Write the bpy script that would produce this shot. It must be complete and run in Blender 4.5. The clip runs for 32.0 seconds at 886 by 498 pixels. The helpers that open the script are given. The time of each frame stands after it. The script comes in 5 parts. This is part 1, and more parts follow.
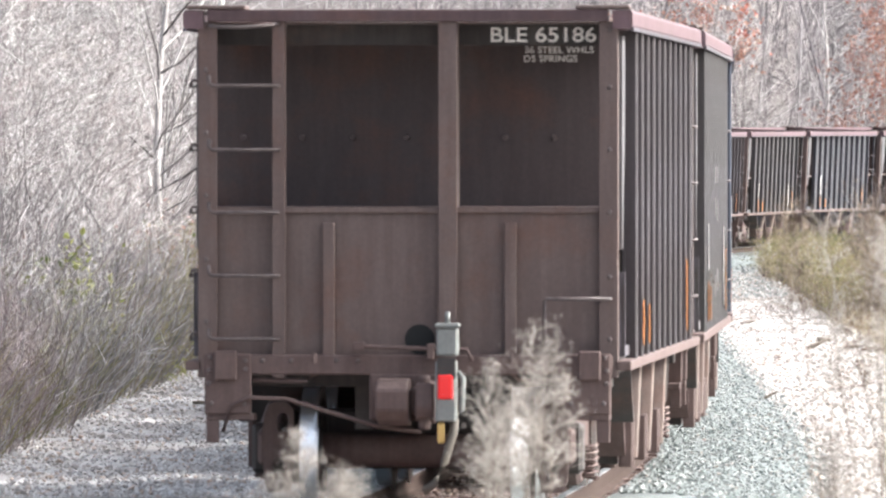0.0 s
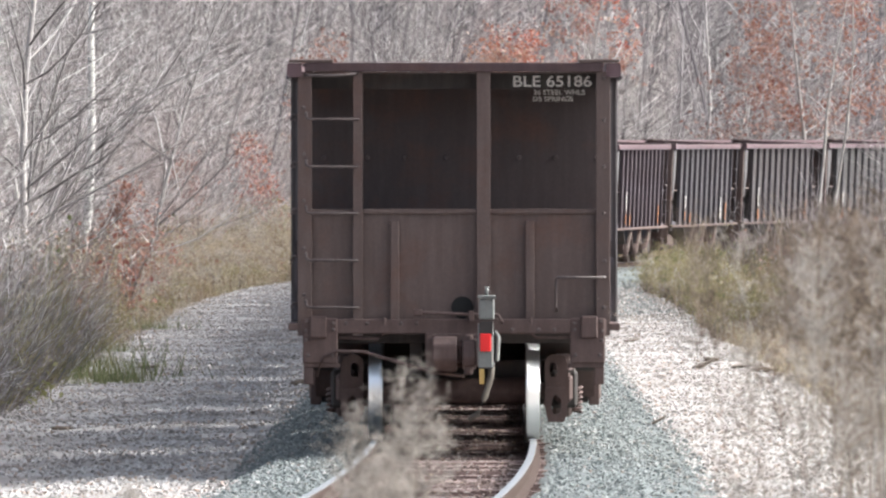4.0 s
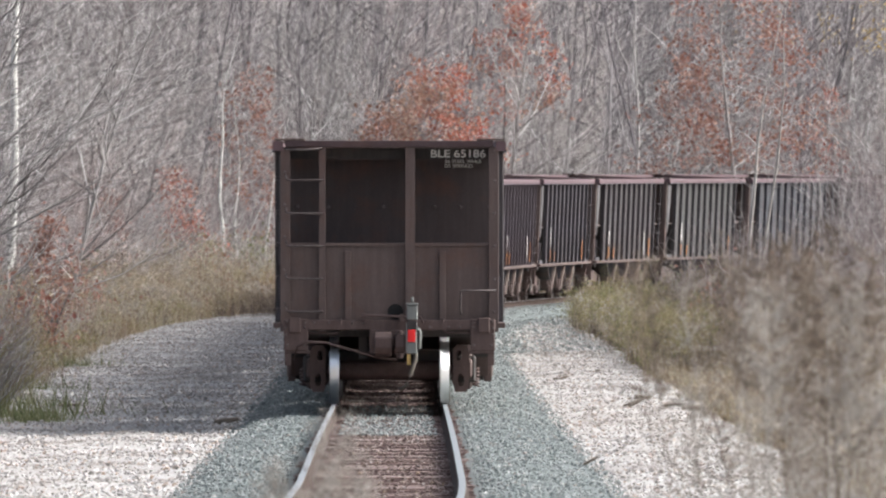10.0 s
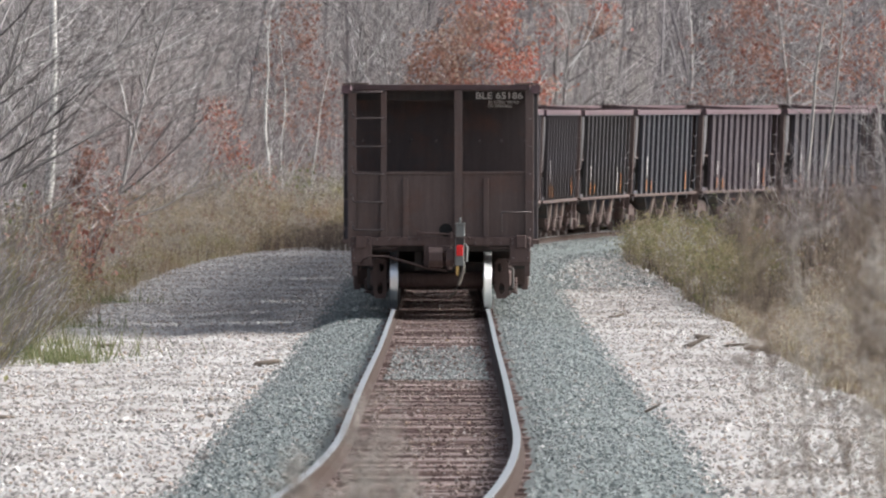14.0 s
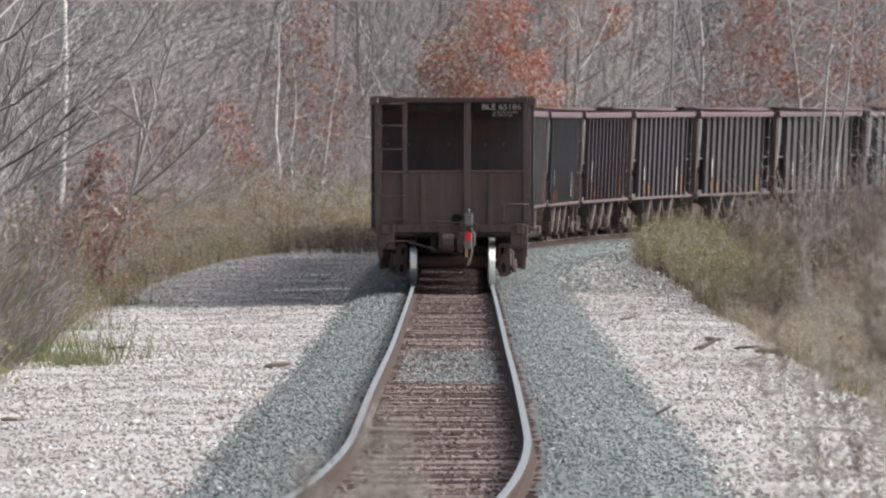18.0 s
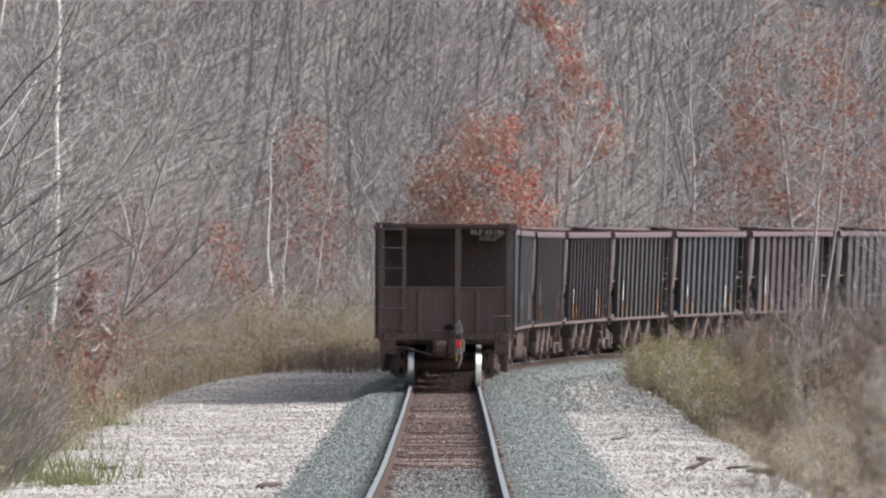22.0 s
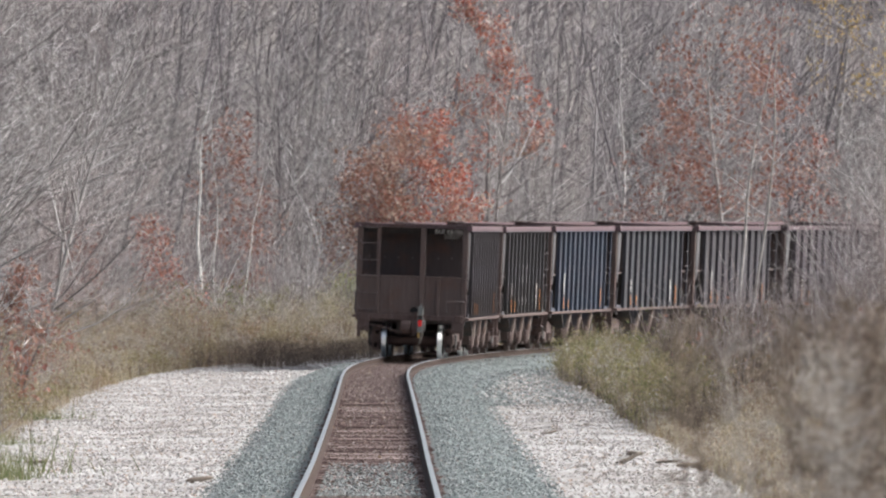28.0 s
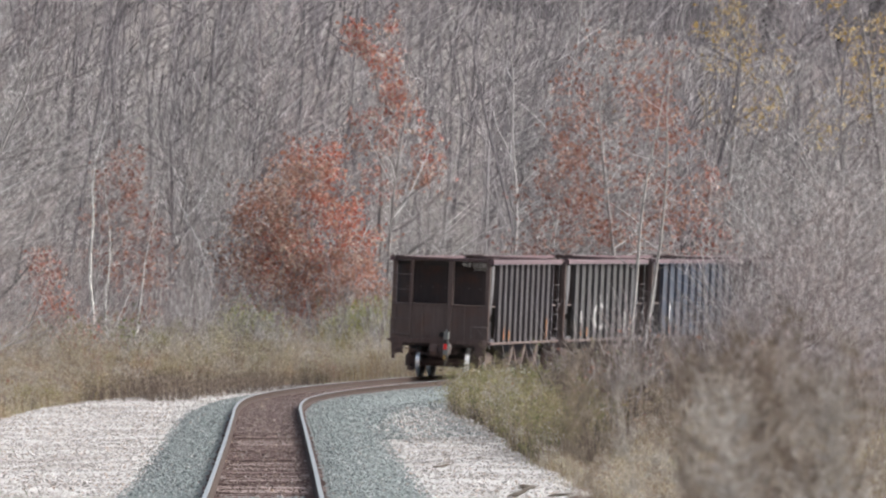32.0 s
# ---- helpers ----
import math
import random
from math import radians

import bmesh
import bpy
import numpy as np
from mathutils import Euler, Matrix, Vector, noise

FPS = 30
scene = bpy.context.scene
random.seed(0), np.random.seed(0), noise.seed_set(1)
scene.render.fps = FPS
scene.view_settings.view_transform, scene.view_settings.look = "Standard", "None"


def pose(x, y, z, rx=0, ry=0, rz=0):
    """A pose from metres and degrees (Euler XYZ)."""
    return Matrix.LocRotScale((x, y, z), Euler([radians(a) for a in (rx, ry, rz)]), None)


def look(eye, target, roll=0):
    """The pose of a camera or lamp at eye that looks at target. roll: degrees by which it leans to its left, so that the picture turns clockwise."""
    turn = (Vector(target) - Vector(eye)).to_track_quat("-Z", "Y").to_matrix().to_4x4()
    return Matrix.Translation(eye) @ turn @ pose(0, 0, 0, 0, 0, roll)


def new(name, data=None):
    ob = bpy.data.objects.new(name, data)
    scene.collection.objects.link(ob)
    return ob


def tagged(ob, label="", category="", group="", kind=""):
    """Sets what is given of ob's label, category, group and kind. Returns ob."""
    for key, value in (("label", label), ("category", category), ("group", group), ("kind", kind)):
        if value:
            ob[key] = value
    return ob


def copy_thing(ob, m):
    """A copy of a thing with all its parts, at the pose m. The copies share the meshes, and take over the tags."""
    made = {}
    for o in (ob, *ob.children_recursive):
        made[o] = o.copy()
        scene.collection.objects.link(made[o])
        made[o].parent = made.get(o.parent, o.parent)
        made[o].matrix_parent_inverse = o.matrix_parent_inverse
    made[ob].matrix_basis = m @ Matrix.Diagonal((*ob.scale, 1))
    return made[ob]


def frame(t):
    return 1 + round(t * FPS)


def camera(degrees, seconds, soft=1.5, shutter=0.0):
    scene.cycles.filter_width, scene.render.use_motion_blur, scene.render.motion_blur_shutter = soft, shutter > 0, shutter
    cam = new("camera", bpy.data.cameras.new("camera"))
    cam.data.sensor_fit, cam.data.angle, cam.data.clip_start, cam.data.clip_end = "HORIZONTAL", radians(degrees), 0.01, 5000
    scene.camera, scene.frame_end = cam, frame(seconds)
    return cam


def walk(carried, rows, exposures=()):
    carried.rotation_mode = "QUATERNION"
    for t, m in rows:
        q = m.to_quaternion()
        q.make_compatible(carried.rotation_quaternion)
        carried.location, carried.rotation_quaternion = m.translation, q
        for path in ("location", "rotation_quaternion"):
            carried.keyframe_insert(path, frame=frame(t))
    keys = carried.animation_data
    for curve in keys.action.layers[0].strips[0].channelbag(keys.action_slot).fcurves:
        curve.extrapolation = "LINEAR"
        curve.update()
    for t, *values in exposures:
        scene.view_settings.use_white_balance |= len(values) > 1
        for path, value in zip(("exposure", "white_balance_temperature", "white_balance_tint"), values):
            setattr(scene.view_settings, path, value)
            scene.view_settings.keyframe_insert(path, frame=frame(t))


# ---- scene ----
cam = camera(4.581, 32.0, soft=2.25)
cam.data.dof.use_dof = True
cam.data.dof.focus_distance = 150.0
cam.data.dof.aperture_fstop = 15.0

FOCAL = 784.0 / math.tan(radians(4.581) / 2)
EYE_Z = 2.5

# Seconds, how far the view is drawn in, and where the line of the straight track lies in the view.
SIGHT = [
    (0, 0.78, 1028.6, 290.7), (0.5, 0.824, 981.9, 271.0), (1, 0.868, 924.6, 289.0),
    (1.5, 0.893, 831.1, 288.6), (2, 0.9, 807.5, 277.4), (2.5, 0.9, 828.3, 280.8), (3, 0.9, 844.9, 284.8),
    (3.5, 0.9, 819.7, 298.3), (5.5, 0.9, 808.5, 342.0), (6, 0.9, 833.0, 296.5), (6.5, 0.9, 862.3, 299.3),
    (7, 0.9, 870.2, 306.3), (7.5, 0.945, 739.2, 298.7), (8, 0.95, 710.4, 304.2), (8.5, 0.95, 675.4, 299.7),
    (9, 0.95, 651.0, 324.6), (9.5, 0.95, 668.1, 350.9), (10, 0.95, 683.9, 376.1), (10.5, 0.95, 708.1, 382.3),
    (11, 0.95, 732.4, 375.5), (11.5, 0.95, 732.7, 336.0), (12, 0.95, 741.2, 317.8), (12.5, 0.95, 748.9, 304.0),
    (13, 0.963, 748.2, 303.9), (13.5, 1, 776.0, 283.2), (14, 1, 770.0, 254.9), (14.5, 1, 744.6, 226.7),
    (16.5, 1, 739.0, 226.4), (17, 1, 756.7, 231.1), (17.5, 1, 763.9, 246.7), (18, 1, 788.9, 259.1),
    (18.5, 1, 800.4, 274.9), (19, 1, 822.6, 296.1), (19.5, 1, 851.4, 335.5), (20, 1, 801.2, 355.4),
    (20.5, 1, 787.2, 364.5), (21, 1, 786.1, 403.9), (21.5, 1, 794.5, 437.1), (22, 1, 774.1, 471.4),
    (22.5, 1, 745.0, 508.0), (23, 1, 710.5, 513.4), (23.5, 1, 694.1, 480.3), (24, 1, 673.2, 450.9),
    (24.5, 1, 652.0, 457.9), (25, 1, 662.8, 448.4), (25.5, 1, 683.0, 440.2), (27.5, 1, 653.8, 444.5),
    (28, 1, 650.4, 461.3), (28.5, 1, 650.7, 439.9), (29, 1, 652.8, 411.0), (29.5, 1, 636.0, 436.5),
    (30, 1, 608.9, 457.5), (30.5, 1, 581.8, 475.3), (31, 1, 550.6, 500.9), (31.5, 1, 501.7, 526.3),
    (32, 1, 460.0, 520.5),
]

# Seconds and the distance of the last car's end along the track.
TRAIN = [(0, 60.4), (2, 78.3), (3.5, 90.2), (7, 118.6), (10.5, 146.4), (14, 176.4), (18, 210.7), (22, 244.8), (25, 270.7), (29, 304.9), (32, 330.0)]


def train_at(t):
    ts, ds = zip(*TRAIN)
    return sum(float(np.interp(min(max(t + o, 0), 32), ts, ds)) + 8.2 * (t + o - min(max(t + o, 0), 32)) for o in (-1, -0.5, 0, 0.5, 1)) / 5


def camera_rows():
    rows = []
    for t, zoom, ax, ay in SIGHT:
        back = train_at(t) * (1 / zoom - 1)
        eye = Vector((0, -back, EYE_Z))
        way = Vector(((784 - ax) / FOCAL, 1, (ay - 441) / FOCAL))
        rows.append((t, look(eye, eye + way)))
    return rows


walk(cam, camera_rows(), [(t, e + 0.17, 5970, 7.0) for t, e in ((0, 1.8), (1, 1.45), (2, 1.35), (3.5, 1.3), (6, 1.06), (9, 0.94), (11, 0.86), (14, 0.66), (17, 0.57), (20, 0.59), (22, 0.65), (23, 0.73), (25, 0.68), (30, 0.67), (32, 0.75))])

# ---- world and light ----
SUN_TURN, SUN_RISE = 80.0, 37.0   # degrees clockwise from +y, and above the horizon
sky = bpy.data.worlds.new("sky")
scene.world = sky
sky.use_nodes = True
sn = sky.node_tree.nodes
tex = sn.new("ShaderNodeTexSky")
tex.sky_type, tex.sun_disc = "NISHITA", False
tex.sun_elevation, tex.sun_rotation = radians(SUN_RISE), radians(SUN_TURN)
tex.air_density, tex.dust_density, tex.ozone_density = 0.7, 10.0, 0.2
sn["Background"].inputs["Strength"].default_value = 0.15
haze = sn.new("ShaderNodeHueSaturation")   # thin haze greys the blue
haze.inputs["Saturation"].default_value = 0.55
sky.node_tree.links.new(tex.outputs[0], haze.inputs["Color"])
sky.node_tree.links.new(haze.outputs[0], sn["Background"].inputs["Color"])
sun = new("sun", bpy.data.lights.new("sun", "SUN"))
sun.data.energy, sun.data.angle, sun.data.color = 1.05, radians(1.0), (1.0, 0.945, 0.88)
to_sun = Vector((math.sin(radians(SUN_TURN)) * math.cos(radians(SUN_RISE)), math.cos(radians(SUN_TURN)) * math.cos(radians(SUN_RISE)), math.sin(radians(SUN_RISE))))
sun.matrix_world = look((60, 60, 60), Vector((60, 60, 60)) - to_sun)


# ---- materials ----
def material(name, rough=0.8, metal=0.0, base=(0.5, 0.5, 0.5), build=None):
    m = bpy.data.materials.new(name)
    m.use_nodes = True
    nt = m.node_tree
    b = nt.nodes["Principled BSDF"]
    b.inputs["Roughness"].default_value = rough
    b.inputs["Metallic"].default_value = metal
    b.inputs["Base Color"].default_value = (*base, 1)
    if build:
        build(nt, b)
    return m


def node(nt, kind, **values):
    n = nt.nodes.new("ShaderNode" + kind)
    for k, v in values.items():
        n.inputs[k.replace("_", " ")].default_value = v
    return n


def coords(nt, which="Object"):
    return node(nt, "TexCoord").outputs[which]


def noise_of(nt, vec, scale, detail=4.0, rough=0.6, stretch=None):
    if stretch:
        mp = node(nt, "Mapping")
        mp.inputs["Scale"].default_value = stretch
        nt.links.new(vec, mp.inputs["Vector"])
        vec = mp.outputs[0]
    n = node(nt, "TexNoise", Scale=scale, Detail=detail, Roughness=rough)
    nt.links.new(vec, n.inputs["Vector"])
    return n.outputs["Fac"]


def ramp(nt, fac, stops):
    r = node(nt, "ValToRGB")
    e = r.color_ramp.elements
    while len(e) < len(stops):
        e.new(0.5)
    for el, (p, c) in zip(e, stops):
        el.position, el.color = p, (*c, 1)
    nt.links.new(fac, r.inputs["Fac"])
    return r.outputs["Color"]


def mixed(nt, fac, a, b, mode="MIX"):
    m = nt.nodes.new("ShaderNodeMix")
    m.data_type, m.blend_type = "RGBA", mode
    for sock, v in ((m.inputs[0], fac), (m.inputs[6], a), (m.inputs[7], b)):
        if isinstance(v, (int, float)):
            sock.default_value = v
        elif isinstance(v, tuple):
            sock.default_value = (*v, 1)
        else:
            nt.links.new(v, sock)
    return m.outputs[2]


def bumped(nt, b, height, strength=0.3, distance=0.02):
    n = node(nt, "Bump", Strength=strength, Distance=distance)
    nt.links.new(height, n.inputs["Height"])
    nt.links.new(n.outputs[0], b.inputs["Normal"])


def painted_steel(name, base, dusty, rough=0.62, rust=(0.12, 0.05, 0.03), by_object=False, dust=0.6):
    """Old paint on steel: streaks of dust running down, specks of rust."""
    def build(nt, b):
        v = coords(nt)
        streak = noise_of(nt, v, 2.2, 5, 0.65, (5.0, 5.0, 0.5))
        blot = noise_of(nt, v, 1.3, 6, 0.7)
        fine = noise_of(nt, v, 38.0, 3, 0.6)
        if by_object:
            col = node(nt, "ObjectInfo").outputs["Color"]
            c = mixed(nt, ramp(nt, streak, [(0.42, (0, 0, 0)), (0.75, (dust, dust, dust))]), col, dusty)
        else:
            c = mixed(nt, ramp(nt, streak, [(0.42, (0, 0, 0)), (0.75, (dust, dust, dust))]), base, dusty)
        c = mixed(nt, ramp(nt, blot, [(0.5, (0, 0, 0)), (0.78, (0.75, 0.75, 0.75))]), c, rust)
        c = mixed(nt, 0.25, c, ramp(nt, fine, [(0.3, (0.02, 0.02, 0.02)), (0.7, (0.4, 0.35, 0.32))]), "OVERLAY")
        nt.links.new(c, b.inputs["Base Color"])
        bumped(nt, b, fine, 0.12, 0.004)
    return material(name, rough, 0.0, base, build)


def road_patch(nt, c, tone, amount):
    """Broad patches where fines and dirt lie between the stones."""
    g = node(nt, "NewGeometry").outputs["Position"]
    n = noise_of(nt, g, 0.42, 5, 0.68)
    return mixed(nt, ramp(nt, n, [(0.46, (0, 0, 0)), (0.60, (amount, amount, amount))]), c, tone)


def ground_mix(name, low, mid, high, scale, rough=0.95, stones=0.0, wide=None, relief=0.03, gaps=0.35):
    """Loose stone or soil: cells of differing tone under broad patches."""
    def build(nt, b):
        v = coords(nt)
        n1 = noise_of(nt, v, scale, 5, 0.7)
        c = ramp(nt, n1, [(0.28, low), (0.5, mid), (0.75, high)])
        if stones:
            vo = node(nt, "TexVoronoi", Scale=stones)
            nt.links.new(v, vo.inputs["Vector"])
            tone = ramp(nt, vo.outputs["Color"], [(0.1, low), (0.5, mid), (0.9, high)])
            c = mixed(nt, 0.75, c, tone)
            gap = ramp(nt, vo.outputs["Distance"], [(0.25, (1, 1, 1)), (0.75, (gaps, gaps, gaps))])
            c = mixed(nt, 0.8, c, gap, "MULTIPLY")
            h = node(nt, "Math")
            h.operation = "SUBTRACT"
            h.inputs[0].default_value = 1.0
            nt.links.new(vo.outputs["Distance"], h.inputs[1])
            bumped(nt, b, h.outputs[0], 0.6, relief)
        if wide:
            c = road_patch(nt, c, wide, 0.85)
        nt.links.new(c, b.inputs["Base Color"])
    return material(name, rough, 0.0, mid, build)


def varied(name, stops, rough=0.85, scale=14.0, per="random", translucent=0.0, low=0.35, patches=()):
    """One colour drawn per object or per loose piece, with grain."""
    def build(nt, b):
        if per == "island":
            f = node(nt, "NewGeometry").outputs["Random Per Island"]
        else:
            f = node(nt, "ObjectInfo").outputs["Random"]
        c = ramp(nt, f, stops)
        for k, (tone, size) in enumerate(patches):
            g = node(nt, "NewGeometry").outputs["Position"]
            m = node(nt, "Mapping", Location=(17.0 * k, 5.0, 0.0), Scale=(1.0, 0.3, 1.0))
            nt.links.new(g, m.inputs["Vector"])
            n = noise_of(nt, m.outputs[0], size, 3, 0.6)
            c = mixed(nt, ramp(nt, n, [(0.52, (0, 0, 0)), (0.64, (0.75, 0.75, 0.75))]), c, tone)
        n = noise_of(nt, coords(nt), scale, 4, 0.65)
        c = mixed(nt, 0.6, c, ramp(nt, n, [(0.3, (low, low, low)), (0.7, (1.0, 1.0, 1.0))]), "MULTIPLY")
        nt.links.new(c, b.inputs["Base Color"])
        if translucent:
            t = node(nt, "BsdfTranslucent")
            nt.links.new(c, t.inputs["Color"])
            mx = node(nt, "MixShader", Fac=translucent)
            nt.links.new(b.outputs[0], mx.inputs[1])
            nt.links.new(t.outputs[0], mx.inputs[2])
            nt.links.new(mx.outputs[0], nt.nodes["Material Output"].inputs["Surface"])
    return material(name, rough, 0.0, stops[0][1], build)


M_BODY = painted_steel("oxide paint", (0.048, 0.034, 0.037), (0.07, 0.061, 0.073), 0.6, (0.05, 0.034, 0.037), True)
M_STAKE = painted_steel("worn sunlit stake paint", (0.07, 0.05, 0.05), (0.185, 0.18, 0.228), 0.6, (0.075, 0.062, 0.07), True, 0.95)
M_MAROON = painted_steel("dark maroon paint", (0.062, 0.034, 0.036), (0.10, 0.062, 0.066), 0.6)
M_PLATE = painted_steel("pale plate", (0.085, 0.081, 0.085), (0.15, 0.146, 0.155), 0.7, (0.075, 0.062, 0.06))
M_END = painted_steel("oxide paint end", (0.102, 0.07, 0.062), (0.165, 0.122, 0.108), 0.6)
M_INNER = painted_steel("shaded oxide paint in the recess", (0.058, 0.043, 0.042), (0.088, 0.07, 0.068), 0.65)
M_CHORD = painted_steel("oxide paint chord", (0.115, 0.066, 0.074), (0.185, 0.125, 0.14), 0.6, (0.08, 0.045, 0.04))
M_RUST = painted_steel("rusted steel", (0.10, 0.064, 0.057), (0.165, 0.118, 0.105), 0.75, (0.07, 0.036, 0.028))
M_ROD = painted_steel("worn rod steel", (0.085, 0.066, 0.063), (0.17, 0.14, 0.135), 0.6, (0.08, 0.05, 0.045))
M_DARK = painted_steel("greasy steel and header shade", (0.034, 0.028, 0.026), (0.085, 0.07, 0.062), 0.6)
M_CHUTE = painted_steel("dusty chute steel", (0.125, 0.09, 0.075), (0.21, 0.165, 0.14), 0.8)
M_TREAD = material("polished tread steel", 0.33, 1.0, (0.97, 0.97, 0.97))
M_GREY = painted_steel("grey housing", (0.20, 0.21, 0.20), (0.28, 0.28, 0.26), 0.5, (0.13, 0.12, 0.11))
M_RED = material("red lens", 0.25, 0.0, (0.75, 0.03, 0.03))
M_BRASS = material("brass", 0.35, 1.0, (0.7, 0.5, 0.2))
M_RUBBER = material("hose rubber", 0.7, 0.0, (0.09, 0.075, 0.06))
M_FADED = painted_steel("faded white paint", (0.42, 0.41, 0.40), (0.33, 0.32, 0.32), 0.8, (0.22, 0.2, 0.19))
M_WHITE = painted_steel("white lettering", (0.9, 0.88, 0.84), (0.75, 0.72, 0.69), 0.7, (0.6, 0.57, 0.54))
M_ORANGE = material("orange marker", 0.6, 0.0, (0.50, 0.19, 0.045))
M_HOLE = material("unlit opening", 0.9, 0.0, (0.01, 0.01, 0.01))
M_RAILTOP = material("worn rail head", 0.5, 0.0, (0.19, 0.20, 0.21))
M_RAILTOP.node_tree.nodes["Principled BSDF"].inputs["Specular IOR Level"].default_value = 0.35
M_RAIL = painted_steel("rusted rail", (0.066, 0.047, 0.04), (0.10, 0.078, 0.068), 0.85, (0.055, 0.034, 0.027))
M_RAIL.node_tree.nodes["Principled BSDF"].inputs["Specular IOR Level"].default_value = 0.1
M_TIE = varied("creosoted tie", [(0.0, (0.105, 0.066, 0.058)), (0.4, (0.165, 0.11, 0.097)), (0.75, (0.23, 0.16, 0.142)), (1.0, (0.31, 0.235, 0.212))], 0.9, 9.0)
M_BALLAST = ground_mix("grey-green ballast", (0.085, 0.096, 0.094), (0.135, 0.152, 0.148), (0.215, 0.235, 0.228), 9.0, 0.9, 26.0, None, 0.010, 0.8)
M_CRIB = ground_mix("crib ballast", (0.12, 0.082, 0.072), (0.19, 0.138, 0.122), (0.29, 0.23, 0.21), 9.0, 0.95, 17.0, None, 0.03, 0.6)
M_STONE = varied("ballast stones", [(0.0, (0.165, 0.185, 0.18)), (0.35, (0.21, 0.232, 0.226)), (0.75, (0.26, 0.28, 0.272)), (0.92, (0.34, 0.352, 0.34)), (0.97, (0.45, 0.44, 0.42)), (1.0, (0.25, 0.195, 0.165))], 0.9, 20, "island", 0.0, 0.7)
M_RUSTSTONE = varied("rust-stained stones", [(0.0, (0.12, 0.085, 0.073)), (0.5, (0.20, 0.145, 0.125)), (0.85, (0.31, 0.25, 0.225)), (0.93, (0.48, 0.43, 0.40)), (1.0, (0.42, 0.30, 0.2))], 0.9, 20, "island")


def slag(nt, b):
    """White crushed stones, some stained, duller where fines lie."""
    f = node(nt, "NewGeometry").outputs["Random Per Island"]
    c = ramp(nt, f, [(0.0, (0.34, 0.31, 0.288)), (0.22, (0.46, 0.43, 0.405)), (0.55, (0.56, 0.537, 0.512)), (0.80, (0.69, 0.675, 0.65)), (0.86, (0.78, 0.77, 0.75)), (0.91, (0.52, 0.40, 0.32)), (1.0, (0.45, 0.37, 0.32))])
    n = noise_of(nt, coords(nt), 20.0, 4, 0.65)
    c = mixed(nt, 0.6, c, ramp(nt, n, [(0.3, (0.5, 0.5, 0.5)), (0.7, (1.0, 1.0, 1.0))]), "MULTIPLY")
    nt.links.new(road_patch(nt, c, (0.30, 0.27, 0.248), 0.7), b.inputs["Base Color"])


M_SLAG = material("white gravel stones", 0.9, 0.0, (0.5, 0.48, 0.46), slag)
M_DRY = varied("dry grass", [(0.0, (0.24, 0.17, 0.115)), (0.3, (0.38, 0.30, 0.215)), (0.6, (0.50, 0.42, 0.32)), (0.8, (0.60, 0.53, 0.43)), (0.93, (0.33, 0.30, 0.16)), (1.0, (0.30, 0.18, 0.12))], 0.9, 3, "island", 0.3, 0.35, [((0.30, 0.27, 0.12), 0.55), ((0.40, 0.29, 0.15), 0.4), ((0.24, 0.16, 0.115), 0.7)])
M_BROWN = varied("brown standing weeds", [(0.0, (0.10, 0.072, 0.052)), (0.4, (0.175, 0.13, 0.097)), (0.75, (0.275, 0.215, 0.165)), (1.0, (0.38, 0.32, 0.25))], 0.9, 3, "island", 0.25)
M_GREEN = varied("autumn green weeds", [(0.0, (0.14, 0.142, 0.062)), (0.5, (0.235, 0.225, 0.10)), (0.85, (0.37, 0.335, 0.155)), (1.0, (0.36, 0.28, 0.18))], 0.9, 3, "island", 0.3, 0.35, [((0.40, 0.33, 0.21), 0.6)])
M_FRESH = varied("short green grass", [(0.0, (0.13, 0.15, 0.06)), (0.6, (0.21, 0.23, 0.10)), (1.0, (0.33, 0.31, 0.18))], 0.9, 3, "island", 0.3)
M_LIME = varied("yellow-green autumn leaves", [(0.0, (0.20, 0.22, 0.07)), (0.5, (0.31, 0.32, 0.11)), (1.0, (0.45, 0.42, 0.19))], 0.8, 3, "island", 0.4, 0.7, [((0.40, 0.35, 0.20), 0.5)])
M_STALK = varied("dark dead stalks", [(0.0, (0.07, 0.052, 0.04)), (0.6, (0.14, 0.105, 0.082)), (1.0, (0.22, 0.17, 0.135))], 0.9, 3, "island")
M_PLUME = varied("weed plumes", [(0.0, (0.32, 0.275, 0.235)), (0.5, (0.45, 0.40, 0.35)), (1.0, (0.56, 0.51, 0.455))], 0.95, 6, "island", 0.35, 0.35, [((0.46, 0.39, 0.24), 0.5)])
M_FLUFF = varied("grey seed fluff", [(0.0, (0.32, 0.28, 0.245)), (0.5, (0.43, 0.39, 0.35)), (1.0, (0.53, 0.49, 0.445))], 0.95, 6, "island", 0.35)
M_BARK = varied("grey bark", [(0.0, (0.26, 0.235, 0.222)), (0.5, (0.37, 0.34, 0.325)), (1.0, (0.50, 0.465, 0.445))], 0.95, 6.0)


